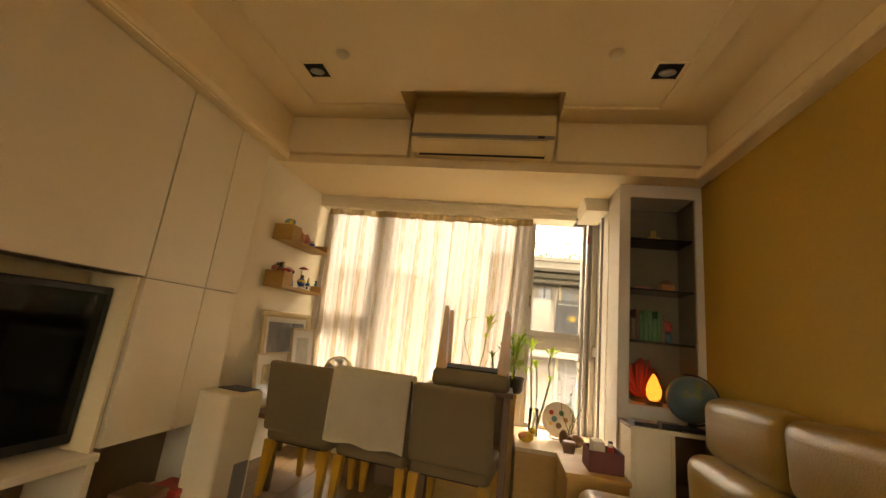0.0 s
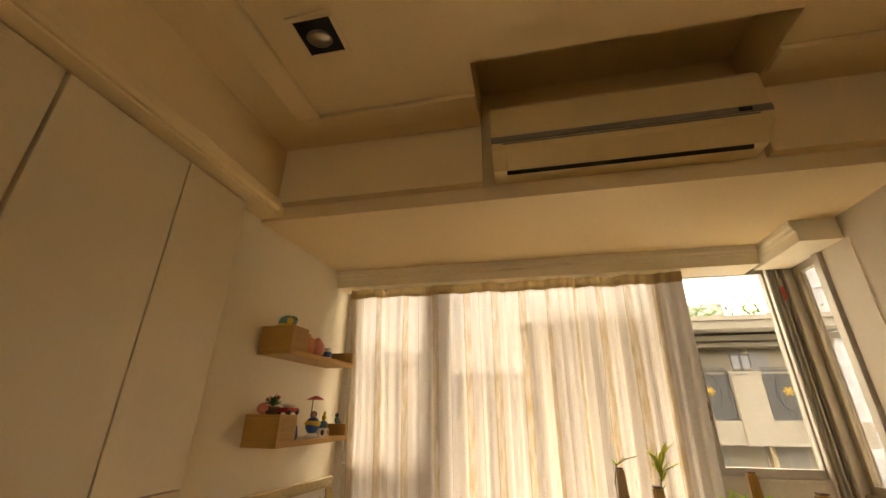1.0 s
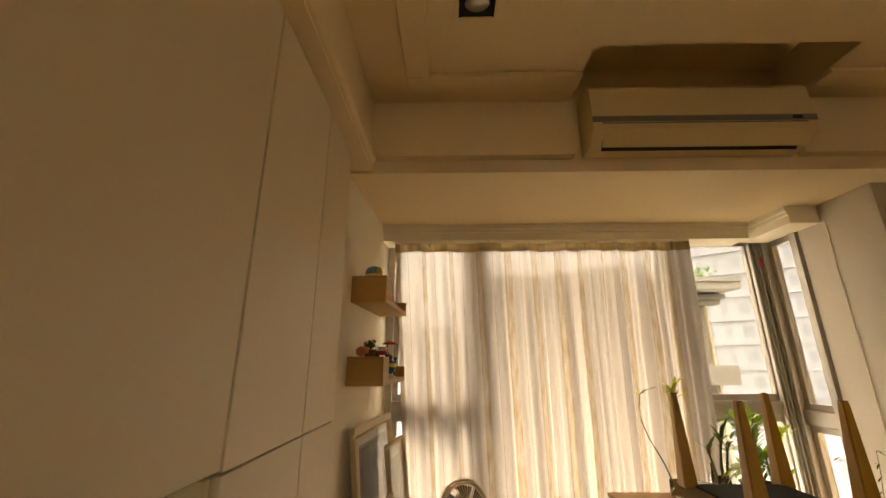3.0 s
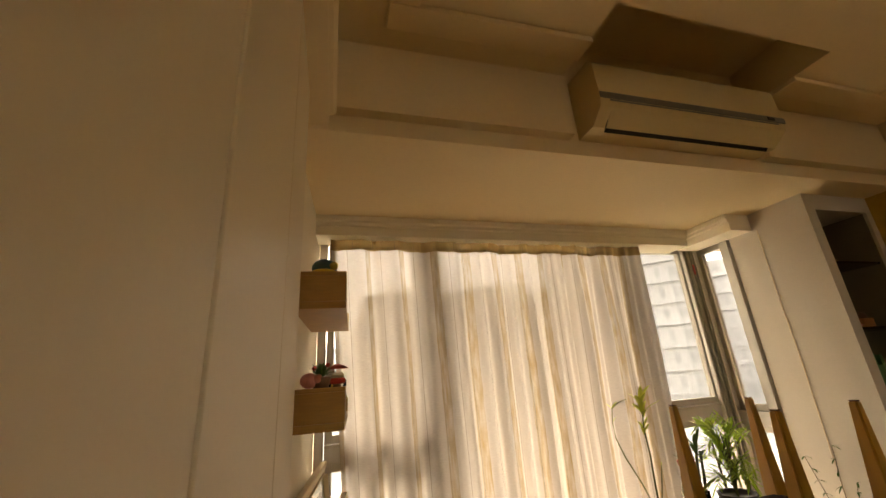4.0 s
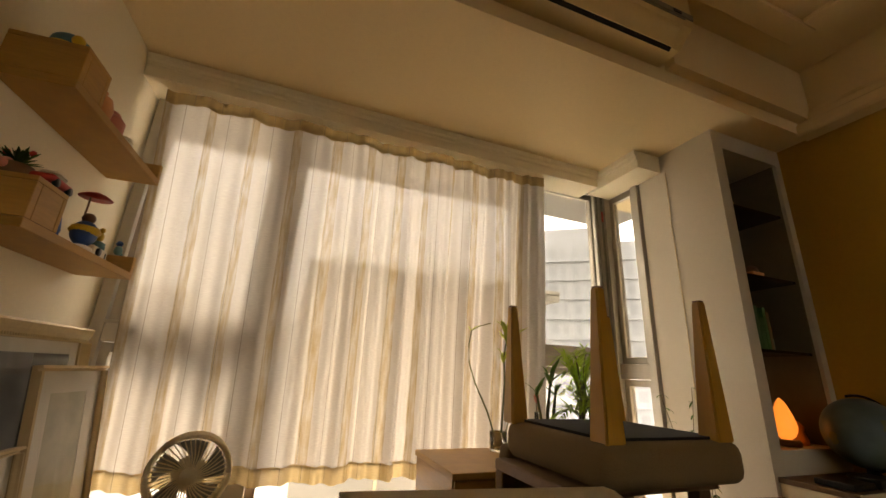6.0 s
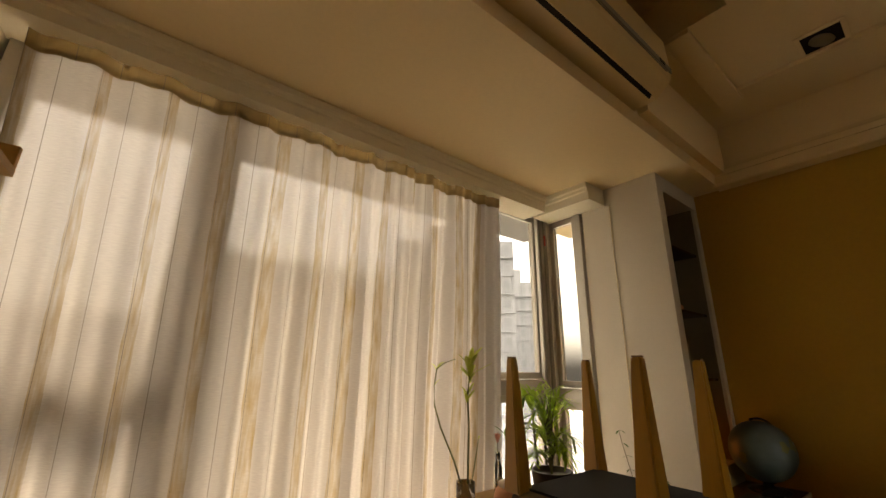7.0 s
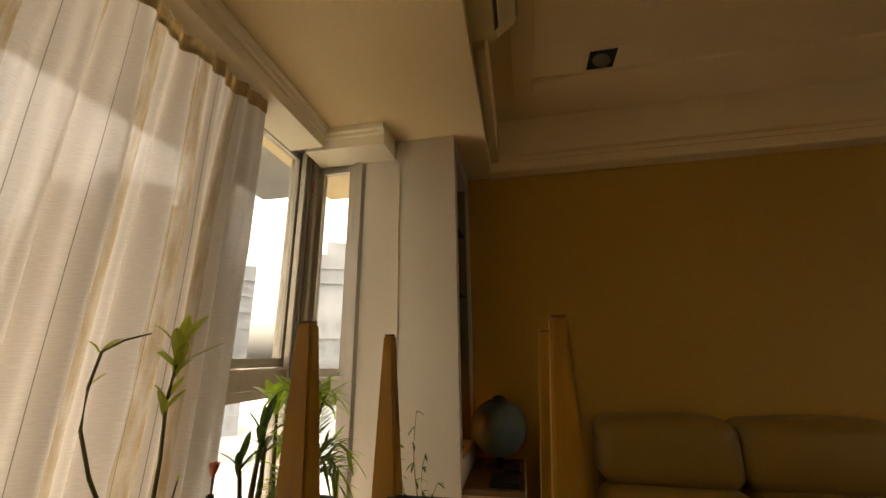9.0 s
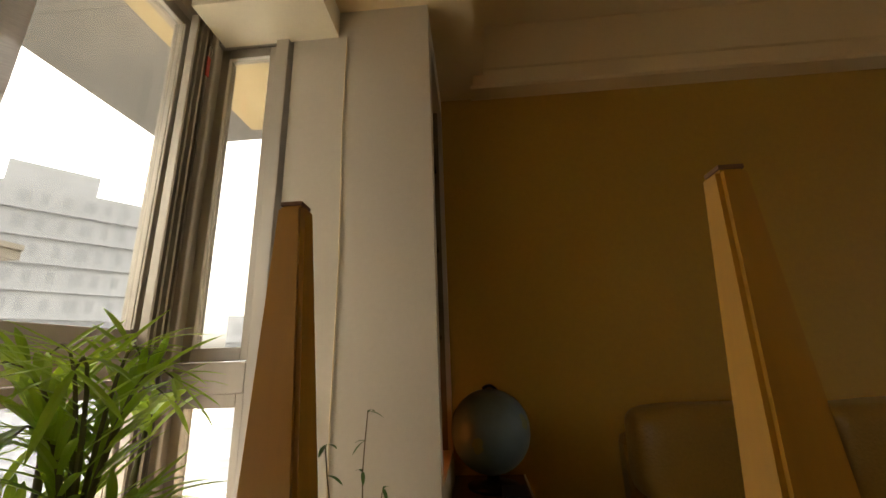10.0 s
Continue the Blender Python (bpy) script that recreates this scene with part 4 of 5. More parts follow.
def cane(at, stalks, leaf_mat, label, vase_h=0.16, vase_r=0.035):
    """Lucky bamboo in a glass vase. stalks: (points, leaf tufts as (point index, count, size))."""
    p = thing("lucky_bamboo", pose(*at), label, "plant")
    if vase_h:
        v = part("vase", lathe([(vase_r, 0), (vase_r, vase_h), (vase_r - 0.003, vase_h), (vase_r - 0.004, 0.012)]), VASE, p, "clear glass vase", smooth=True)
        v.visible_shadow = False
    rs = random.Random(len(stalks) * 7 + int(at[0] * 100))
    for pts, r, tufts in stalks:
        st = part("stalk", tube(pts, (r, r * 0.5), 8), STEM, p, smooth=True)
        bm = bmesh.new()
        for idx, count, size in tufts:
            q = Vector(pts[idx])
            for i in range(count):
                a = 2.4 * i + rs.uniform(-0.4, 0.4)
                blade(bm, q - Vector((0, 0, 0.008 * i)), (math.cos(a) * 0.55, math.sin(a) * 0.55, rs.uniform(0.3, 1.2)), size * rs.uniform(0.7, 1.1), size * 0.15, rs.uniform(0.0, 0.5))
        part("leaves", bm, leaf_mat, st)
    return p


cane((-0.105, 3.60, 0.692), [
    ([(0.01, 0, 0.01), (0.025, 0.015, 0.12), (0.048, 0.035, 0.25), (0.055, 0.05, 0.36), (0.07, 0.055, 0.43), (0.075, 0.06, 0.475)], 0.0048, [(5, 8, 0.125), (3, 5, 0.08), (4, 4, 0.08)]),
    ([(0.0, 0, 0.01), (-0.04, 0.02, 0.14), (-0.088, 0.04, 0.25), (-0.112, 0.05, 0.33), (-0.115, 0.05, 0.40), (-0.10, 0.055, 0.462), (-0.06, 0.055, 0.485), (-0.01, 0.05, 0.50)], 0.0038, [(5, 2, 0.07), (4, 1, 0.05)]),
    ([(0.015, 0.0, 0.01), (0.05, 0.01, 0.10), (0.085, 0.02, 0.20)], 0.0036, [(2, 1, 0.03)])], LEAF_LIME, "lucky bamboo with yellow green leaves in a glass vase", 0.07)
cane((0.06, 3.50, 0.692), [
    ([(0, 0, 0.01), (0.0, 0, 0.15), (0.02, 0, 0.28)], 0.009, [(2, 5, 0.10)]), ([(0.012, 0.01, 0.01), (0.03, 0.0, 0.16), (0.05, 0.01, 0.24)], 0.009, [(2, 5, 0.08)]),
    ([(-0.01, 0, 0.01), (-0.03, 0.0, 0.12), (-0.05, 0.0, 0.23)], 0.008, [(2, 4, 0.08)])], LEAF_DARK, "lucky bamboo with dark green leaves in a glass vase", 0.11, 0.03)
cane((0.33, 3.58, 0.41), [
    ([(0, 0, 0.01), (-0.02, 0.01, 0.22), (-0.035, 0.02, 0.44), (-0.04, 0.025, 0.60)], 0.008, [(3, 6, 0.15), (2, 3, 0.10)]), ([(0.01, 0, 0.01), (0.015, 0, 0.27), (0.0, 0, 0.48)], 0.008, [(2, 5, 0.11)]),
    ([(0.015, 0, 0.01), (0.06, 0, 0.2), (0.10, 0, 0.38), (0.085, 0, 0.48), (0.10, 0, 0.57)], 0.008, [(4, 6, 0.13), (2, 3, 0.09)])], LEAF, "tall lucky bamboo in a glass vase by the window", 0.18)

vine = thing("vine_sprig", pose(0.52, 3.235, 0.41), "thin trailing vine in a small brown pot", "plant")
part("pot", lathe([(0.03, 0), (0.042, 0.05), (0.036, 0.07), (0.028, 0.07)]), BROWN, vine, smooth=True)
rs = random.Random(21)
for k, (dx, dy, h) in enumerate(((0.03, 0.02, 0.50), (-0.09, 0.05, 0.47), (0.09, 0.0, 0.36), (0.0, -0.06, 0.30))):
    pts = [(dx * s + 0.012 * math.sin(s * 9 + k), dy * s + 0.01 * math.cos(s * 8), 0.05 + h * s) for s in [i / 10 for i in range(11)]]
    tw = part("stem", tube(pts, (0.0022, 0.001), 5), TWIG, vine)
    bm = bmesh.new()
    for i in range(3, 11):
        for q in range(2):
            a = rs.uniform(0, 6.28)
            blade(bm, pts[i], (math.cos(a), math.sin(a), rs.uniform(-0.5, 0.4)), rs.uniform(0.018, 0.034), 0.0055, 0.4)
    part("leaves", bm, LEAF_DARK, tw)
rose = thing("dried_rose", pose(0.095, 3.63, 0.692), "dried rose in a slim glass bottle", "flower")
v = part("bottle", lathe([(0.017, 0), (0.018, 0.08), (0.009, 0.11), (0.009, 0.14), (0.007, 0.14), (0.014, 0.01)]), VASE, rose, smooth=True)
v.visible_shadow = False
part("stem", tube([(0, 0, 0.01), (0.002, 0, 0.1), (0, 0, 0.18)], 0.002, 6), TWIG, rose)
bm = bmesh.new()
for i in range(14):
    a = i * 2.4
    blade(bm, (0, 0, 0.175), (math.cos(a) * (0.15 + i * 0.03), math.sin(a) * (0.15 + i * 0.03), 1), 0.034, 0.010, -0.1)
part("petals", bm, PINK, rose)
jar = thing("glass_jar", pose(-0.10, 3.38, 0.692), "round amber glass jar on the window cabinet", "jar")
part("body", lathe([(0.03, 0), (0.055, 0.02), (0.062, 0.055), (0.052, 0.09), (0.04, 0.10)]), ORANGE, jar, smooth=True)
part("lid", lathe([(0.042, 0.1005), (0.042, 0.112), (0.012, 0.118)]), CREAM, jar, smooth=True)
bot = thing("spray_bottle", pose(-0.045, 3.335, 0.692), "small blue plastic bottle on the window cabinet", "bottle")
part("body", lathe([(0.018, 0), (0.02, 0.06), (0.008, 0.08)]), BLUE, bot, smooth=True)
part("cap", lathe([(0.0085, 0.0805), (0.0085, 0.1)]), CREAM, bot)
plate = thing("decorative_plate", pose(0.50, 3.60, 0.41, 0, 0, 8), "round painted plate on a stand on the window bench", "plate")
bm = lathe([(0.02, 0.0), (0.07, 0.006), (0.115, 0.018), (0.117, 0.022), (0.07, 0.012), (0.02, 0.007)], 40)
bm.transform(Matrix.Translation((0, 0.0, 0.125)) @ Matrix.Rotation(radians(78), 4, "X"))
part("dish", bm, CREAM, plate, smooth=True)
for i, (x, z, r, mt) in enumerate(((-0.03, 0.13, 0.020, TEAL), (-0.05, 0.17, 0.016, RED), (0.02, 0.17, 0.018, GREEN), (0.05, 0.13, 0.016, ORANGE), (0.0, 0.09, 0.02, BROWN), (-0.055, 0.10, 0.013, YELLOW))):
    bm = rod((x, -0.016 + 0.2 * (z - 0.125), z), (x, -0.012 + 0.2 * (z - 0.125), z), r, n=14)
    part("motif", bm, mt, plate)
part("stand", boxes(((-0.05, -0.03, 0), (0.05, 0.05, 0.008)), ((-0.045, 0.02, 0.008), (-0.035, 0.05, 0.12)), ((0.035, 0.02, 0.008), (0.045, 0.05, 0.12))), WALNUT, plate)
gourd = thing("pottery_gourd", pose(0.56, 3.42, 0.41), "brown pottery gourd on the window bench", "ornament")
part("body", ball((0.03, 0, 0.04), (0.055, 0.04, 0.04)), BROWN, gourd, smooth=True)
part("neck", ball((-0.045, 0, 0.05), (0.03, 0.025, 0.05)), BROWN, gourd, smooth=True)
duck = thing("yellow_ornament", pose(0.27, 3.36, 0.41), "small yellow glazed animal ornament on the bench", "ornament")
part("body", ball((0, 0, 0.035), (0.05, 0.03, 0.035)), YELLOW, duck, smooth=True)
part("head", ball((0.045, 0, 0.075), 0.022, 12), YELLOW, duck, smooth=True)
part("wing", ball((-0.02, -0.022, 0.045), (0.03, 0.012, 0.02), 12), ORANGE, duck, smooth=True)

# ---- niche ----
for k, z in enumerate((1.76, 1.434, 1.114)):
    s = part("glass_shelf", box((0.837, 3.165, 0), (1.208, 3.395, 0.012), 0.001), SMOKED)
    s.matrix_basis = pose(0, 0, z)
    tagged(s, "dark smoked glass shelf inside the niche", "shelf", "niche shelves")
ship = thing("gilt_ship", pose(1.01, 3.25, 1.772), "small gilt ship ornament on a dark glass shelf", "ornament")
BRASS = material("brass", (0.55, 0.38, 0.12), 0.3, metal=1)
part("hull", ball((0, 0, 0.018), (0.05, 0.016, 0.018)), BRASS, ship, smooth=True)
part("sail", box((-0.02, -0.002, 0.03), (0.012, 0.002, 0.075)), BRASS, ship)
part("mast", rod((0, 0, 0.02), (0, 0, 0.085), 0.002, n=6), BRASS, ship)
box1 = thing("trinket_box", pose(1.09, 3.27, 1.446), "small brown trinket box on a niche shelf", "box")
part("body", box((-0.04, -0.03, 0), (0.04, 0.03, 0.05), 0.004), ORANGE, box1)
part("lid", ball((0, 0, 0.055), (0.035, 0.026, 0.03)), BROWN, box1, smooth=True)
tray = thing("small_dish", pose(0.94, 3.25, 1.446), "shallow pinkish dish on a niche shelf", "dish")
part("bowl", lathe([(0.03, 0), (0.055, 0.014), (0.052, 0.016), (0.028, 0.005)]), PINK, tray, smooth=True)
rs = random.Random(4)
x = 0.845
for i in range(9):
    w, h = rs.uniform(0.014, 0.03), rs.uniform(0.13, 0.2)
    b = thing("book", pose(x + w / 2, 3.29, 1.126), "upright book on the dark niche shelf", "book", "books in the niche")
    part("cover", boxes(((-w / 2, -0.07, 0), (-w / 2 + 0.002, 0.07, h)), ((w / 2 - 0.002, -0.07, 0), (w / 2, 0.07, h)), ((-w / 2 + 0.002, -0.07, 0), (w / 2 - 0.002, -0.068, h))), rs.choice((BROWN, CREAM, GREEN, WALNUT, TEAL)), b)
    part("pages", box((-w / 2 + 0.0022, -0.0675, 0.004), (w / 2 - 0.0022, 0.067, h - 0.004)), MAT, b)
    x += w + 0.004
mask = thing("red_tin", pose(1.09, 3.27, 1.126), "round red tin among figures on the shelf", "tin")
part("body", lathe([(0.03, 0), (0.03, 0.06)]), TEAL, mask, smooth=True)
part("lid", ball((0, 0, 0.10), (0.032, 0.03, 0.04)), RED, mask, smooth=True)
part("collar", lathe([(0.024, 0.0605), (0.02, 0.075)]), BLACK, mask, smooth=True)
coral = thing("red_coral", pose(0.95, 3.33, 0.755), "branching red coral ornament behind a lamp", "ornament")
rs = random.Random(12)
for i in range(26):
    a = -1.25 + 2.5 * i / 25
    ln = 0.20 + 0.05 * rs.random()
    part("branch", tube([(0, 0, 0.02), (0.06 * math.sin(a), rs.uniform(-0.015, 0.015), 0.02 + 0.09 * math.cos(a)), (ln * 0.6 * math.sin(a * 1.05), rs.uniform(-0.02, 0.02), 0.05 + ln * 0.9 * math.cos(a))], (0.012, 0.006), 6), RED, coral, smooth=True)
part("base", lathe([(0.05, 0), (0.045, 0.02), (0.02, 0.03)]), WALNUT, coral)
lamp = thing("salt_lamp", pose(0.99, 3.205, 0.757), "glowing orange salt lamp on a dark base", "lamp")
bm = ball((0, 0, 0.098), (0.042, 0.040, 0.080), 20)
for v in bm.verts:
    v.co += noise.noise_vector(v.co * 40) * 0.005
    v.co.x *= 1.15 - 5.5 * max(0, v.co.z - 0.06)
    v.co.y *= 1.15 - 5.5 * max(0, v.co.z - 0.06)
part("crystal", bm, SALT, lamp, "glowing orange salt crystal", smooth=True)
part("base", lathe([(0.045, 0), (0.047, 0.012), (0.04, 0.024)]), WALNUT, lamp)
fig = thing("niche_figure", pose(1.10, 3.22, 0.755), "small reddish carved figure beside the salt lamp", "figurine")
part("body", lathe([(0.028, 0), (0.03, 0.02), (0.018, 0.05), (0.022, 0.07), (0.008, 0.09)]), ORANGE, fig, smooth=True)

# ---- console with globe ----
con = thing("console", pose(0.775, 2.905, 0), "white console with a dark top below the display niche", "console")
part("top", box((0, 0.006, 0.652), (0.475, 0.232, 0.67), 0.003), WALNUT, con)
part("edging", box((0, 0, 0.65), (0.475, 0.0055, 0.671), 0.001), DOOR, con, "white front edge")
part("side_panel", box((0.004, 0.012, 0), (0.022, 0.23, 0.6515)), DOOR, con)
part("side_panel", box((0.20, 0.012, 0), (0.218, 0.21, 0.6515)), DOOR, con)
part("side_panel", box((0.452, 0.012, 0), (0.47, 0.23, 0.6515)), WALNUT, con)
part("door", box((0.024, 0.012, 0.02), (0.198, 0.028, 0.648), 0.002), DOOR, con)
part("back_panel", box((0.0225, 0.215, 0), (0.4515, 0.228, 0.6515)), WALNUT, con)
part("shelf", box((0.2185, 0.014, 0.35), (0.4515, 0.214, 0.37)), WALNUT, con)
glo = thing("globe", pose(1.115, 3.015, 0.671), "blue grey terrestrial globe on a black stand", "globe")
SEA = material("globe_sea", (0.11, 0.165, 0.18), 0.4, vary=0.2, grain=20, broad=5)
part("sphere", ball((0, 0, 0.158), 0.122, 32), SEA, glo, smooth=True)
LAND = colour("globe_land", (0.17, 0.19, 0.08))
rs = random.Random(6)
for i in range(7):
    d = Vector((rs.uniform(-1, 0.3), rs.uniform(-1, 0.5), rs.uniform(-0.6, 0.8))).normalized()
    q = d.to_track_quat("Z", "Y").to_matrix().to_4x4()
    bm = bmesh.new()
    ring = [bm.verts.new((0.1235 * math.sin(r) * math.cos(a), 0.1235 * math.sin(r) * math.sin(a), 0.1235 * math.cos(r))) for k in range(18) for a, r in ((k * math.pi / 9, 0.16 + 0.13 * noise.noise(Vector((math.cos(k * math.pi / 9) * 1.4, math.sin(k * math.pi / 9) * 1.4, i * 5.1)))),)]
    c = bm.verts.new((0, 0, 0.1242))
    for k in range(18):
        bm.faces.new((c, ring[k], ring[(k + 1) % 18]))
    bm.transform(Matrix.Translation((0, 0, 0.158)) @ q)
    part("continent", bm, LAND, glo, smooth=True)
part("meridian", tube([(0.131 * math.sin(a) * 0.9, 0.131 * math.sin(a) * -0.43, 0.158 + 0.131 * math.cos(a)) for a in [radians(-15 + 195 * i / 20) for i in range(21)]], 0.005, 8), BLACK, glo, smooth=True)
part("base", lathe([(0.075, 0), (0.078, 0.008), (0.05, 0.016), (0.02, 0.022), (0.018, 0.036)]), BLACK, glo, smooth=True)
for nm, at, sz, mt, lab in (("notebook", (0.80, 2.93, 0.6715), (0.12, 0.11, 0.02), BLACK, "black notebook lying on the console"), ("black_case", (0.935, 2.925, 0.6715), (0.10, 0.07, 0.03), BLACK, "flat black case on the console")):
    o = thing(nm, pose(*at), lab, nm.split("_")[-1])
    part("cover", box((0, 0, 0), sz, 0.004), mt, o)
    part("pages", box((0.004, 0.004, 0.003), (sz[0] + 0.0005, sz[1] - 0.004, sz[2] - 0.003)), MAT if nm == "notebook" else GREYBAND, o)
ledge = thing("oak_bench", pose(0.43, 2.76, 0), "low oak bench in front of the white pier", "bench")
part("top", box((0, 0, 0.41), (0.31, 0.37, 0.435), 0.004), OAK, ledge)
part("front_panel", box((0.01, 0.008, 0), (0.30, 0.028, 0.4095), 0.002), OAK, ledge)
for a in (0.01, 0.28):
    part("side_panel", box((a, 0.0285, 0), (a + 0.02, 0.36, 0.4095), 0.002), OAK, ledge)
caddy = thing("stationery_tray", pose(0.64, 2.92, 0.435), "dark red tray of bottles and packets on the oak bench", "tray")
part("tray", boxes(((-0.085, -0.085, 0), (0.085, 0.085, 0.009)), ((-0.085, -0.085, 0.009), (-0.078, 0.085, 0.10)), ((0.078, -0.085, 0.009), (0.085, 0.085, 0.10)), ((-0.078, -0.085, 0.009), (0.078, -0.078, 0.10)), ((-0.078, 0.078, 0.009), (0.078, 0.085, 0.10))), colour("dark_red", (0.14, 0.03, 0.02)), caddy)
part("packet", box((-0.06, -0.05, 0.01), (0.0, 0.04, 0.14), 0.003), CREAM, caddy)
part("bottle", rod((0.045, 0.03, 0.01), (0.045, 0.03, 0.135), 0.018, 0.012), BLACK, caddy, smooth=True)
part("bottle", rod((0.03, -0.04, 0.01), (0.03, -0.04, 0.12), 0.014, 0.014), RED, caddy, smooth=True)
part("cap", rod((0.03, -0.04, 0.1205), (0.03, -0.04, 0.135), 0.010), CREAM, caddy, smooth=True)


# ---- outside ----
FACADE = material("facade_plaster", (0.42, 0.375, 0.305), 0.85, vary=0.12, grain=6, broad=0.6, bump=0.1)
SLAB = material("concrete_soffit", (0.34, 0.33, 0.31), 0.9, vary=0.12, grain=5, broad=1.0)
IRON = material("wrought_iron", (0.11, 0.11, 0.11), 0.6, vary=0.2)
# distance haze is mixed into these two colours: paler, with less contrast
HAZED_WALL = material("far_tower", (0.43, 0.44, 0.455), 0.9, vary=0.08, grain=0.4, broad=0.05)
FARGLASS = material("hazed_window", (0.33, 0.34, 0.36), 0.4, vary=0.1)
GOLD = material("gilt_badge", (0.62, 0.42, 0.10), 0.4, metal=0.6)
structure("ground", box((-150, 6, -12.2), (250, 300, -12.0)), material("street", (0.36, 0.36, 0.35), 0.9, grain=2, broad=0.2), "grey street far below the window", "ground")
structure("eave", boxes(((-3, YW + 0.101, 2.40), (0.9, 4.95, 2.52)), ((0.905, 3.3, 2.42), (1.9, 4.95, 2.54)), bevel=0.01), SLAB, "grey concrete eave above the bay window", "eave")

house = thing("apartment_building", pose(6.2, 14.0, -12.0), "beige apartment building with balconies across the street", "building")
hw = part("wall", boxes(((-6.6, 0, 0), (0.75, 8, 15.3)), ((-6.6, -0.9, 13.12), (0.75, -0.001, 13.24)), ((-6.6, -0.88, 12.70), (0.75, -0.70, 13.119))), FACADE, house)
part("roof", boxes(((-6.9, -1.3, 15.36), (1.0, 8.2, 15.56)), ((-6.9, -1.35, 15.565), (1.0, -1.2, 15.68))), FACADE, house)
for k in range(4):
    x1 = -0.21 - 1.71 * k
    x0 = x1 - 0.95
    rail = part("railing", boxes(((x0, -0.86, 14.36), (x1, -0.82, 14.40)), ((x0, -0.85, 13.26), (x1, -0.835, 14.30)), ((x0, -0.87, 13.245), (x0 + 0.04, -0.832, 14.355)), ((x1 - 0.04, -0.87, 13.245), (x1, -0.832, 14.355))), IRON, house, "dark patterned balcony railing")
    lat = bmesh.new()
    for i in range(9):
        rod((x0 + i * 0.105, -0.84, 14.40), (x0 + i * 0.105 + 0.105, -0.84, 14.47), 0.010, n=4, bm=lat)
        rod((x0 + i * 0.105 + 0.105, -0.84, 14.40), (x0 + i * 0.105, -0.84, 14.47), 0.010, n=4, bm=lat)
    for i in range(12):
        rod((x0 + 0.05 + i * 0.075, -0.853, 13.27), (x0 + 0.05 + i * 0.075, -0.853, 14.30), 0.007, n=4, bm=lat)
    part("lattice", lat, IRON, rail)
    xm = (x0 + x1) / 2
    badge = bmesh.new()
    ball((xm, -0.872, 13.9), (0.07, 0.015, 0.06), 10, bm=badge)
    for a in range(6):
        ball((xm + 0.10 * math.cos(a * 1.047), -0.872, 13.9 + 0.085 * math.sin(a * 1.047)), (0.035, 0.012, 0.03), 6, bm=badge)
    part("badge", badge, GOLD, rail, "gilt rosette on the railing")
    part("oval_scroll", tube([(xm + 0.26 * math.cos(a), -0.865, 13.88 + 0.42 * math.sin(a)) for a in [2 * math.pi * i / 30 for i in range(31)]], 0.008, 6), BLACK, rail)
    p0 = x1 - 1.66
    pier = part("balcony_pier", boxes(((p0, -0.95, 12.70), (p0 + 0.66, -0.75, 14.30)), ((p0 - 0.03, -0.98, 14.301), (p0 + 0.69, -0.72, 14.36))), FACADE, house)
    tiles = bmesh.new()
    for i in range(11):
        box((p0 + 0.02, -0.962, 12.74 + i * 0.14), (p0 + 0.64, -0.951, 12.74 + i * 0.14 + 0.11), bm=tiles)
    tagged(part("tile_courses", tiles, FACADE, pier), kind="stuff")
    lant = part("wall_lantern", boxes(((p0 + 0.12, -0.90, 14.362), (p0 + 0.54, -0.80, 14.40)), ((p0 + 0.30, -0.87, 14.401), (p0 + 0.36, -0.83, 14.88)), ((p0 + 0.12, -0.88, 14.44), (p0 + 0.135, -0.82, 14.76)), ((p0 + 0.525, -0.88, 14.44), (p0 + 0.54, -0.82, 14.76)), ((p0 + 0.10, -0.9, 14.761), (p0 + 0.56, -0.8, 14.79))), IRON, house, "pair of glazed lanterns on the balcony pier")
    part("lantern_glass", boxes(((p0 + 0.14, -0.87, 14.45), (p0 + 0.295, -0.83, 14.755)), ((p0 + 0.365, -0.87, 14.45), (p0 + 0.52, -0.83, 14.755))), FARGLASS, lant)
    w = part("window_frame", boxes(((x0 + 0.02, -0.06, 11.2), (x1 - 0.02, 0.02, 12.66))), ALU, house)
    part("pane", boxes(((x0 + 0.08, -0.07, 11.26), (xm - 0.02, -0.061, 12.6)), ((xm + 0.02, -0.07, 11.26), (x1 - 0.08, -0.061, 12.6))), SLAB, w)
    w = part("balcony_door", boxes(((x0 + 0.05, -0.05, 13.245), (x1 - 0.25, 0.02, 15.0))), ALU, house)
    part("pane", box((x0 + 0.11, -0.058, 13.3), (x1 - 0.31, -0.051, 14.94)), FARGLASS, w)
courses = bmesh.new()
for i in range(4):
    box((-6.58, -0.894, 12.71 + i * 0.105), (0.74, -0.881, 12.71 + i * 0.105 + 0.08), bm=courses)
tagged(part("tile_courses", courses, FACADE, house), kind="stuff")
for x in (-4.4, -1.03, 0.6):
    part("downpipe", rod((x, -0.12, 8), (x, -0.12, 15.2), 0.05), PLASTIC, house)
part("cornice", boxes(((-6.7, -0.5, 15.02), (0.85, -0.003, 15.14)), ((-6.75, -0.7, 15.16), (0.9, -0.003, 15.3))), FACADE, house)
bush = bmesh.new()
rs = random.Random(2)
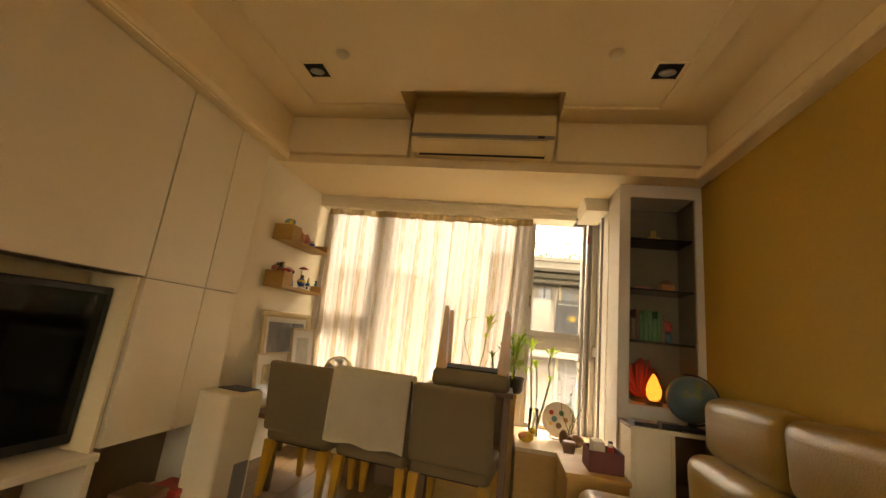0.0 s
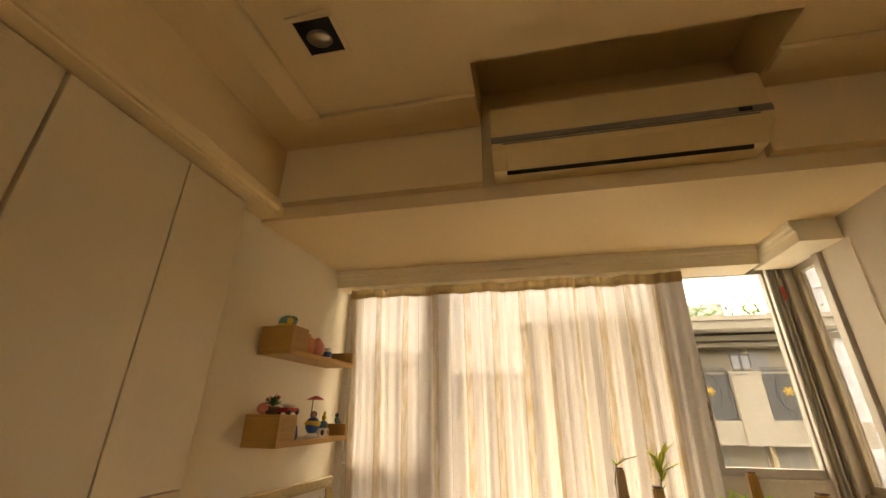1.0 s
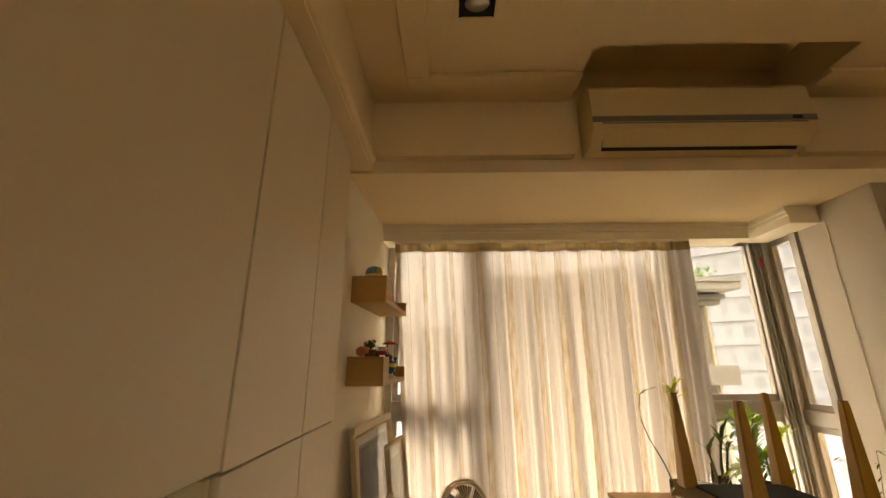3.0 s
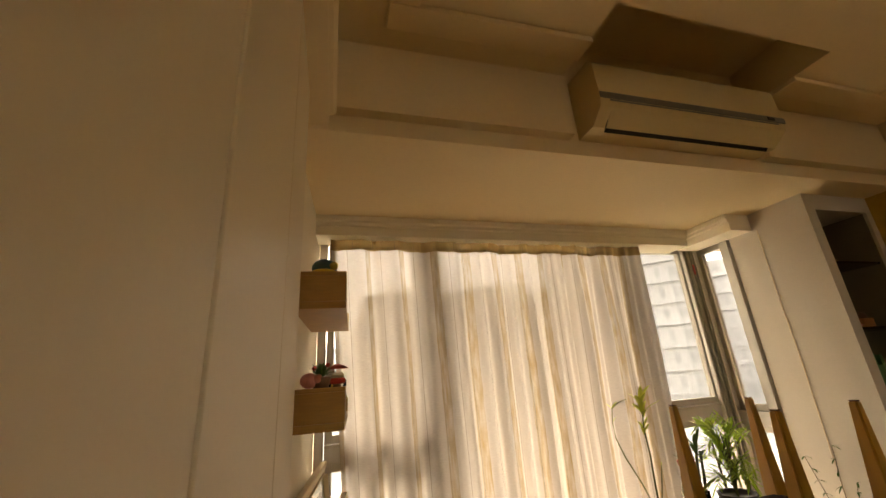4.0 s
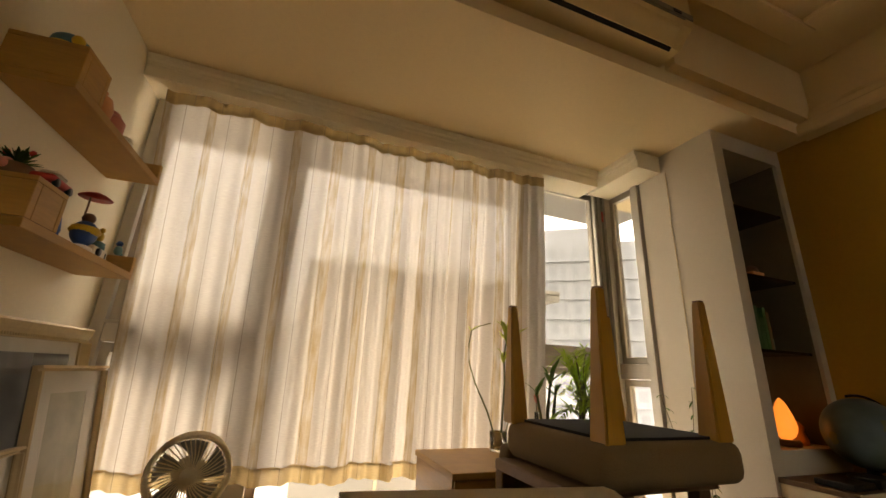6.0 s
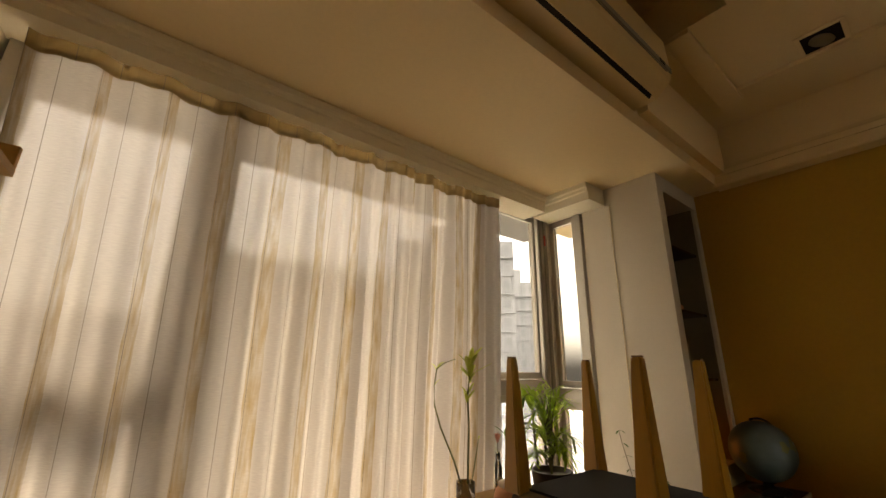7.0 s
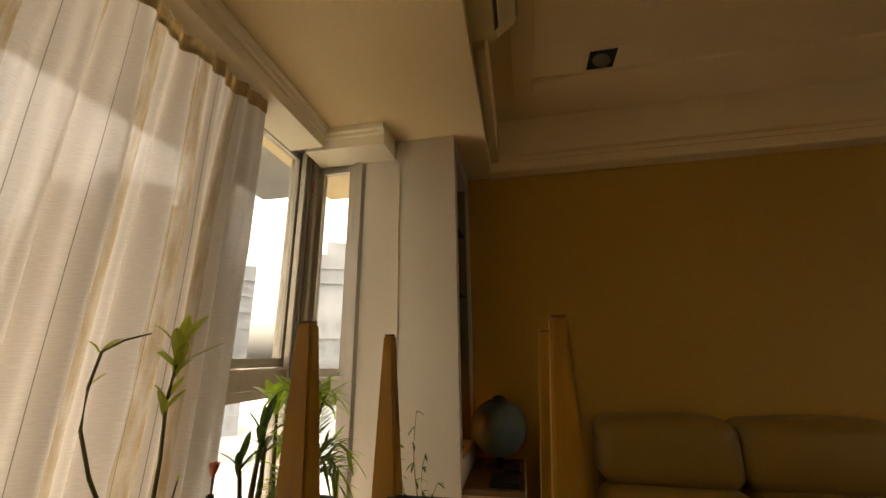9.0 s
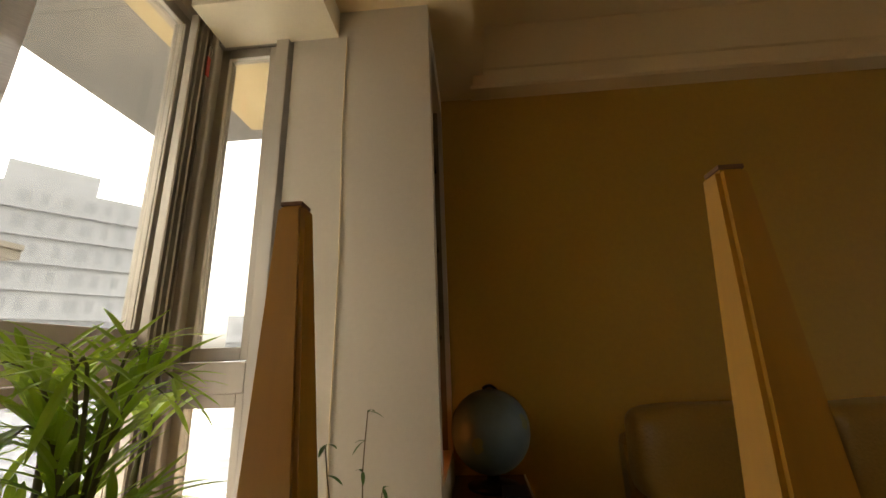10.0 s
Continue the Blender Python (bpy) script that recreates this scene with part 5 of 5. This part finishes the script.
for i in range(1500):
    q = Vector((rs.uniform(-6.4, 0.6), rs.uniform(-1.0, 0.6), 15.62 + abs(rs.gauss(0, 0.25))))
    blade(bush, q, (rs.uniform(-1, 1), rs.uniform(-1, 1), rs.uniform(-0.3, 1)), rs.uniform(0.12, 0.3), 0.05, 0.3)
part("roof_planting", bush, LEAF_DARK, house, "straggling plants along the roof edge")


def tower(at, w, d, storeys, turn, label):
    t = thing("far_tower", pose(*at, 0, 0, turn), label, "tower", "far towers")
    h = storeys * 3.1
    wl_ = part("wall", boxes(((-w / 2, 0, 0), (w / 2, d, h)), ((-w / 4, d * 0.2, h), (w / 6, d * 0.7, h + 3.5))), HAZED_WALL, t)
    n = int(w / 1.9)
    win_bm = bmesh.new()
    bal = bmesh.new()
    for s in range(max(0, storeys - 12), storeys):
        for i in range(n):
            x = -w / 2 + 0.6 + i * (w - 0.6) / n
            box((x, -0.05, s * 3.1 + 0.9), (x + (0.7 if i % 3 else 1.2), -0.01, s * 3.1 + 2.3), bm=win_bm)
        box((-w / 2, -0.5, s * 3.1 + 0.0), (w / 2, -0.02, s * 3.1 + 0.18), bm=bal)
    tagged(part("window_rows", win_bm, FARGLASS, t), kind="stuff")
    tagged(part("balcony_rows", bal, HAZED_WALL, t), kind="stuff")
    return t


tower((40, 52, -12), 20, 12, 11, -38, "far apartment tower with haze mixed into its pale colours")
tower((62, 60, -12), 16, 12, 10, -48, "far apartment tower with haze mixed into its pale colours")
tower((75, 38, -12), 18, 12, 11, -62, "far apartment tower with haze mixed into its pale colours")
tower((24, 62, -12), 14, 12, 8, -20, "far apartment tower with haze mixed into its pale colours")
tower((-20, 60, -12), 40, 12, 6, 5, "far apartment block with haze mixed into its pale colours")
tower((48, 26, -12), 14, 12, 6, -62, "far apartment block with haze mixed into its pale colours")

# ---- floor planks ----
pm = bpy.data.meshes.new("plank")
bm = box((0.001, 0.001, -0.012), (0.119, 0.999, 0.0), 0.001, 1)
bm.to_mesh(pm)
bm.free()
pm.materials.append(PLANK)
for i in range(25):
    for j in range(7):
        y = YB + j * 1.0 - (i * 0.37) % 1.0
        if y + 1.0 < YB + 0.05 or y > 3.8:
            continue
        o = new("plank", pm)
        o.parent = floor
        o.matrix_basis = pose(XL + i * 0.12 - 0.02, y, 0)
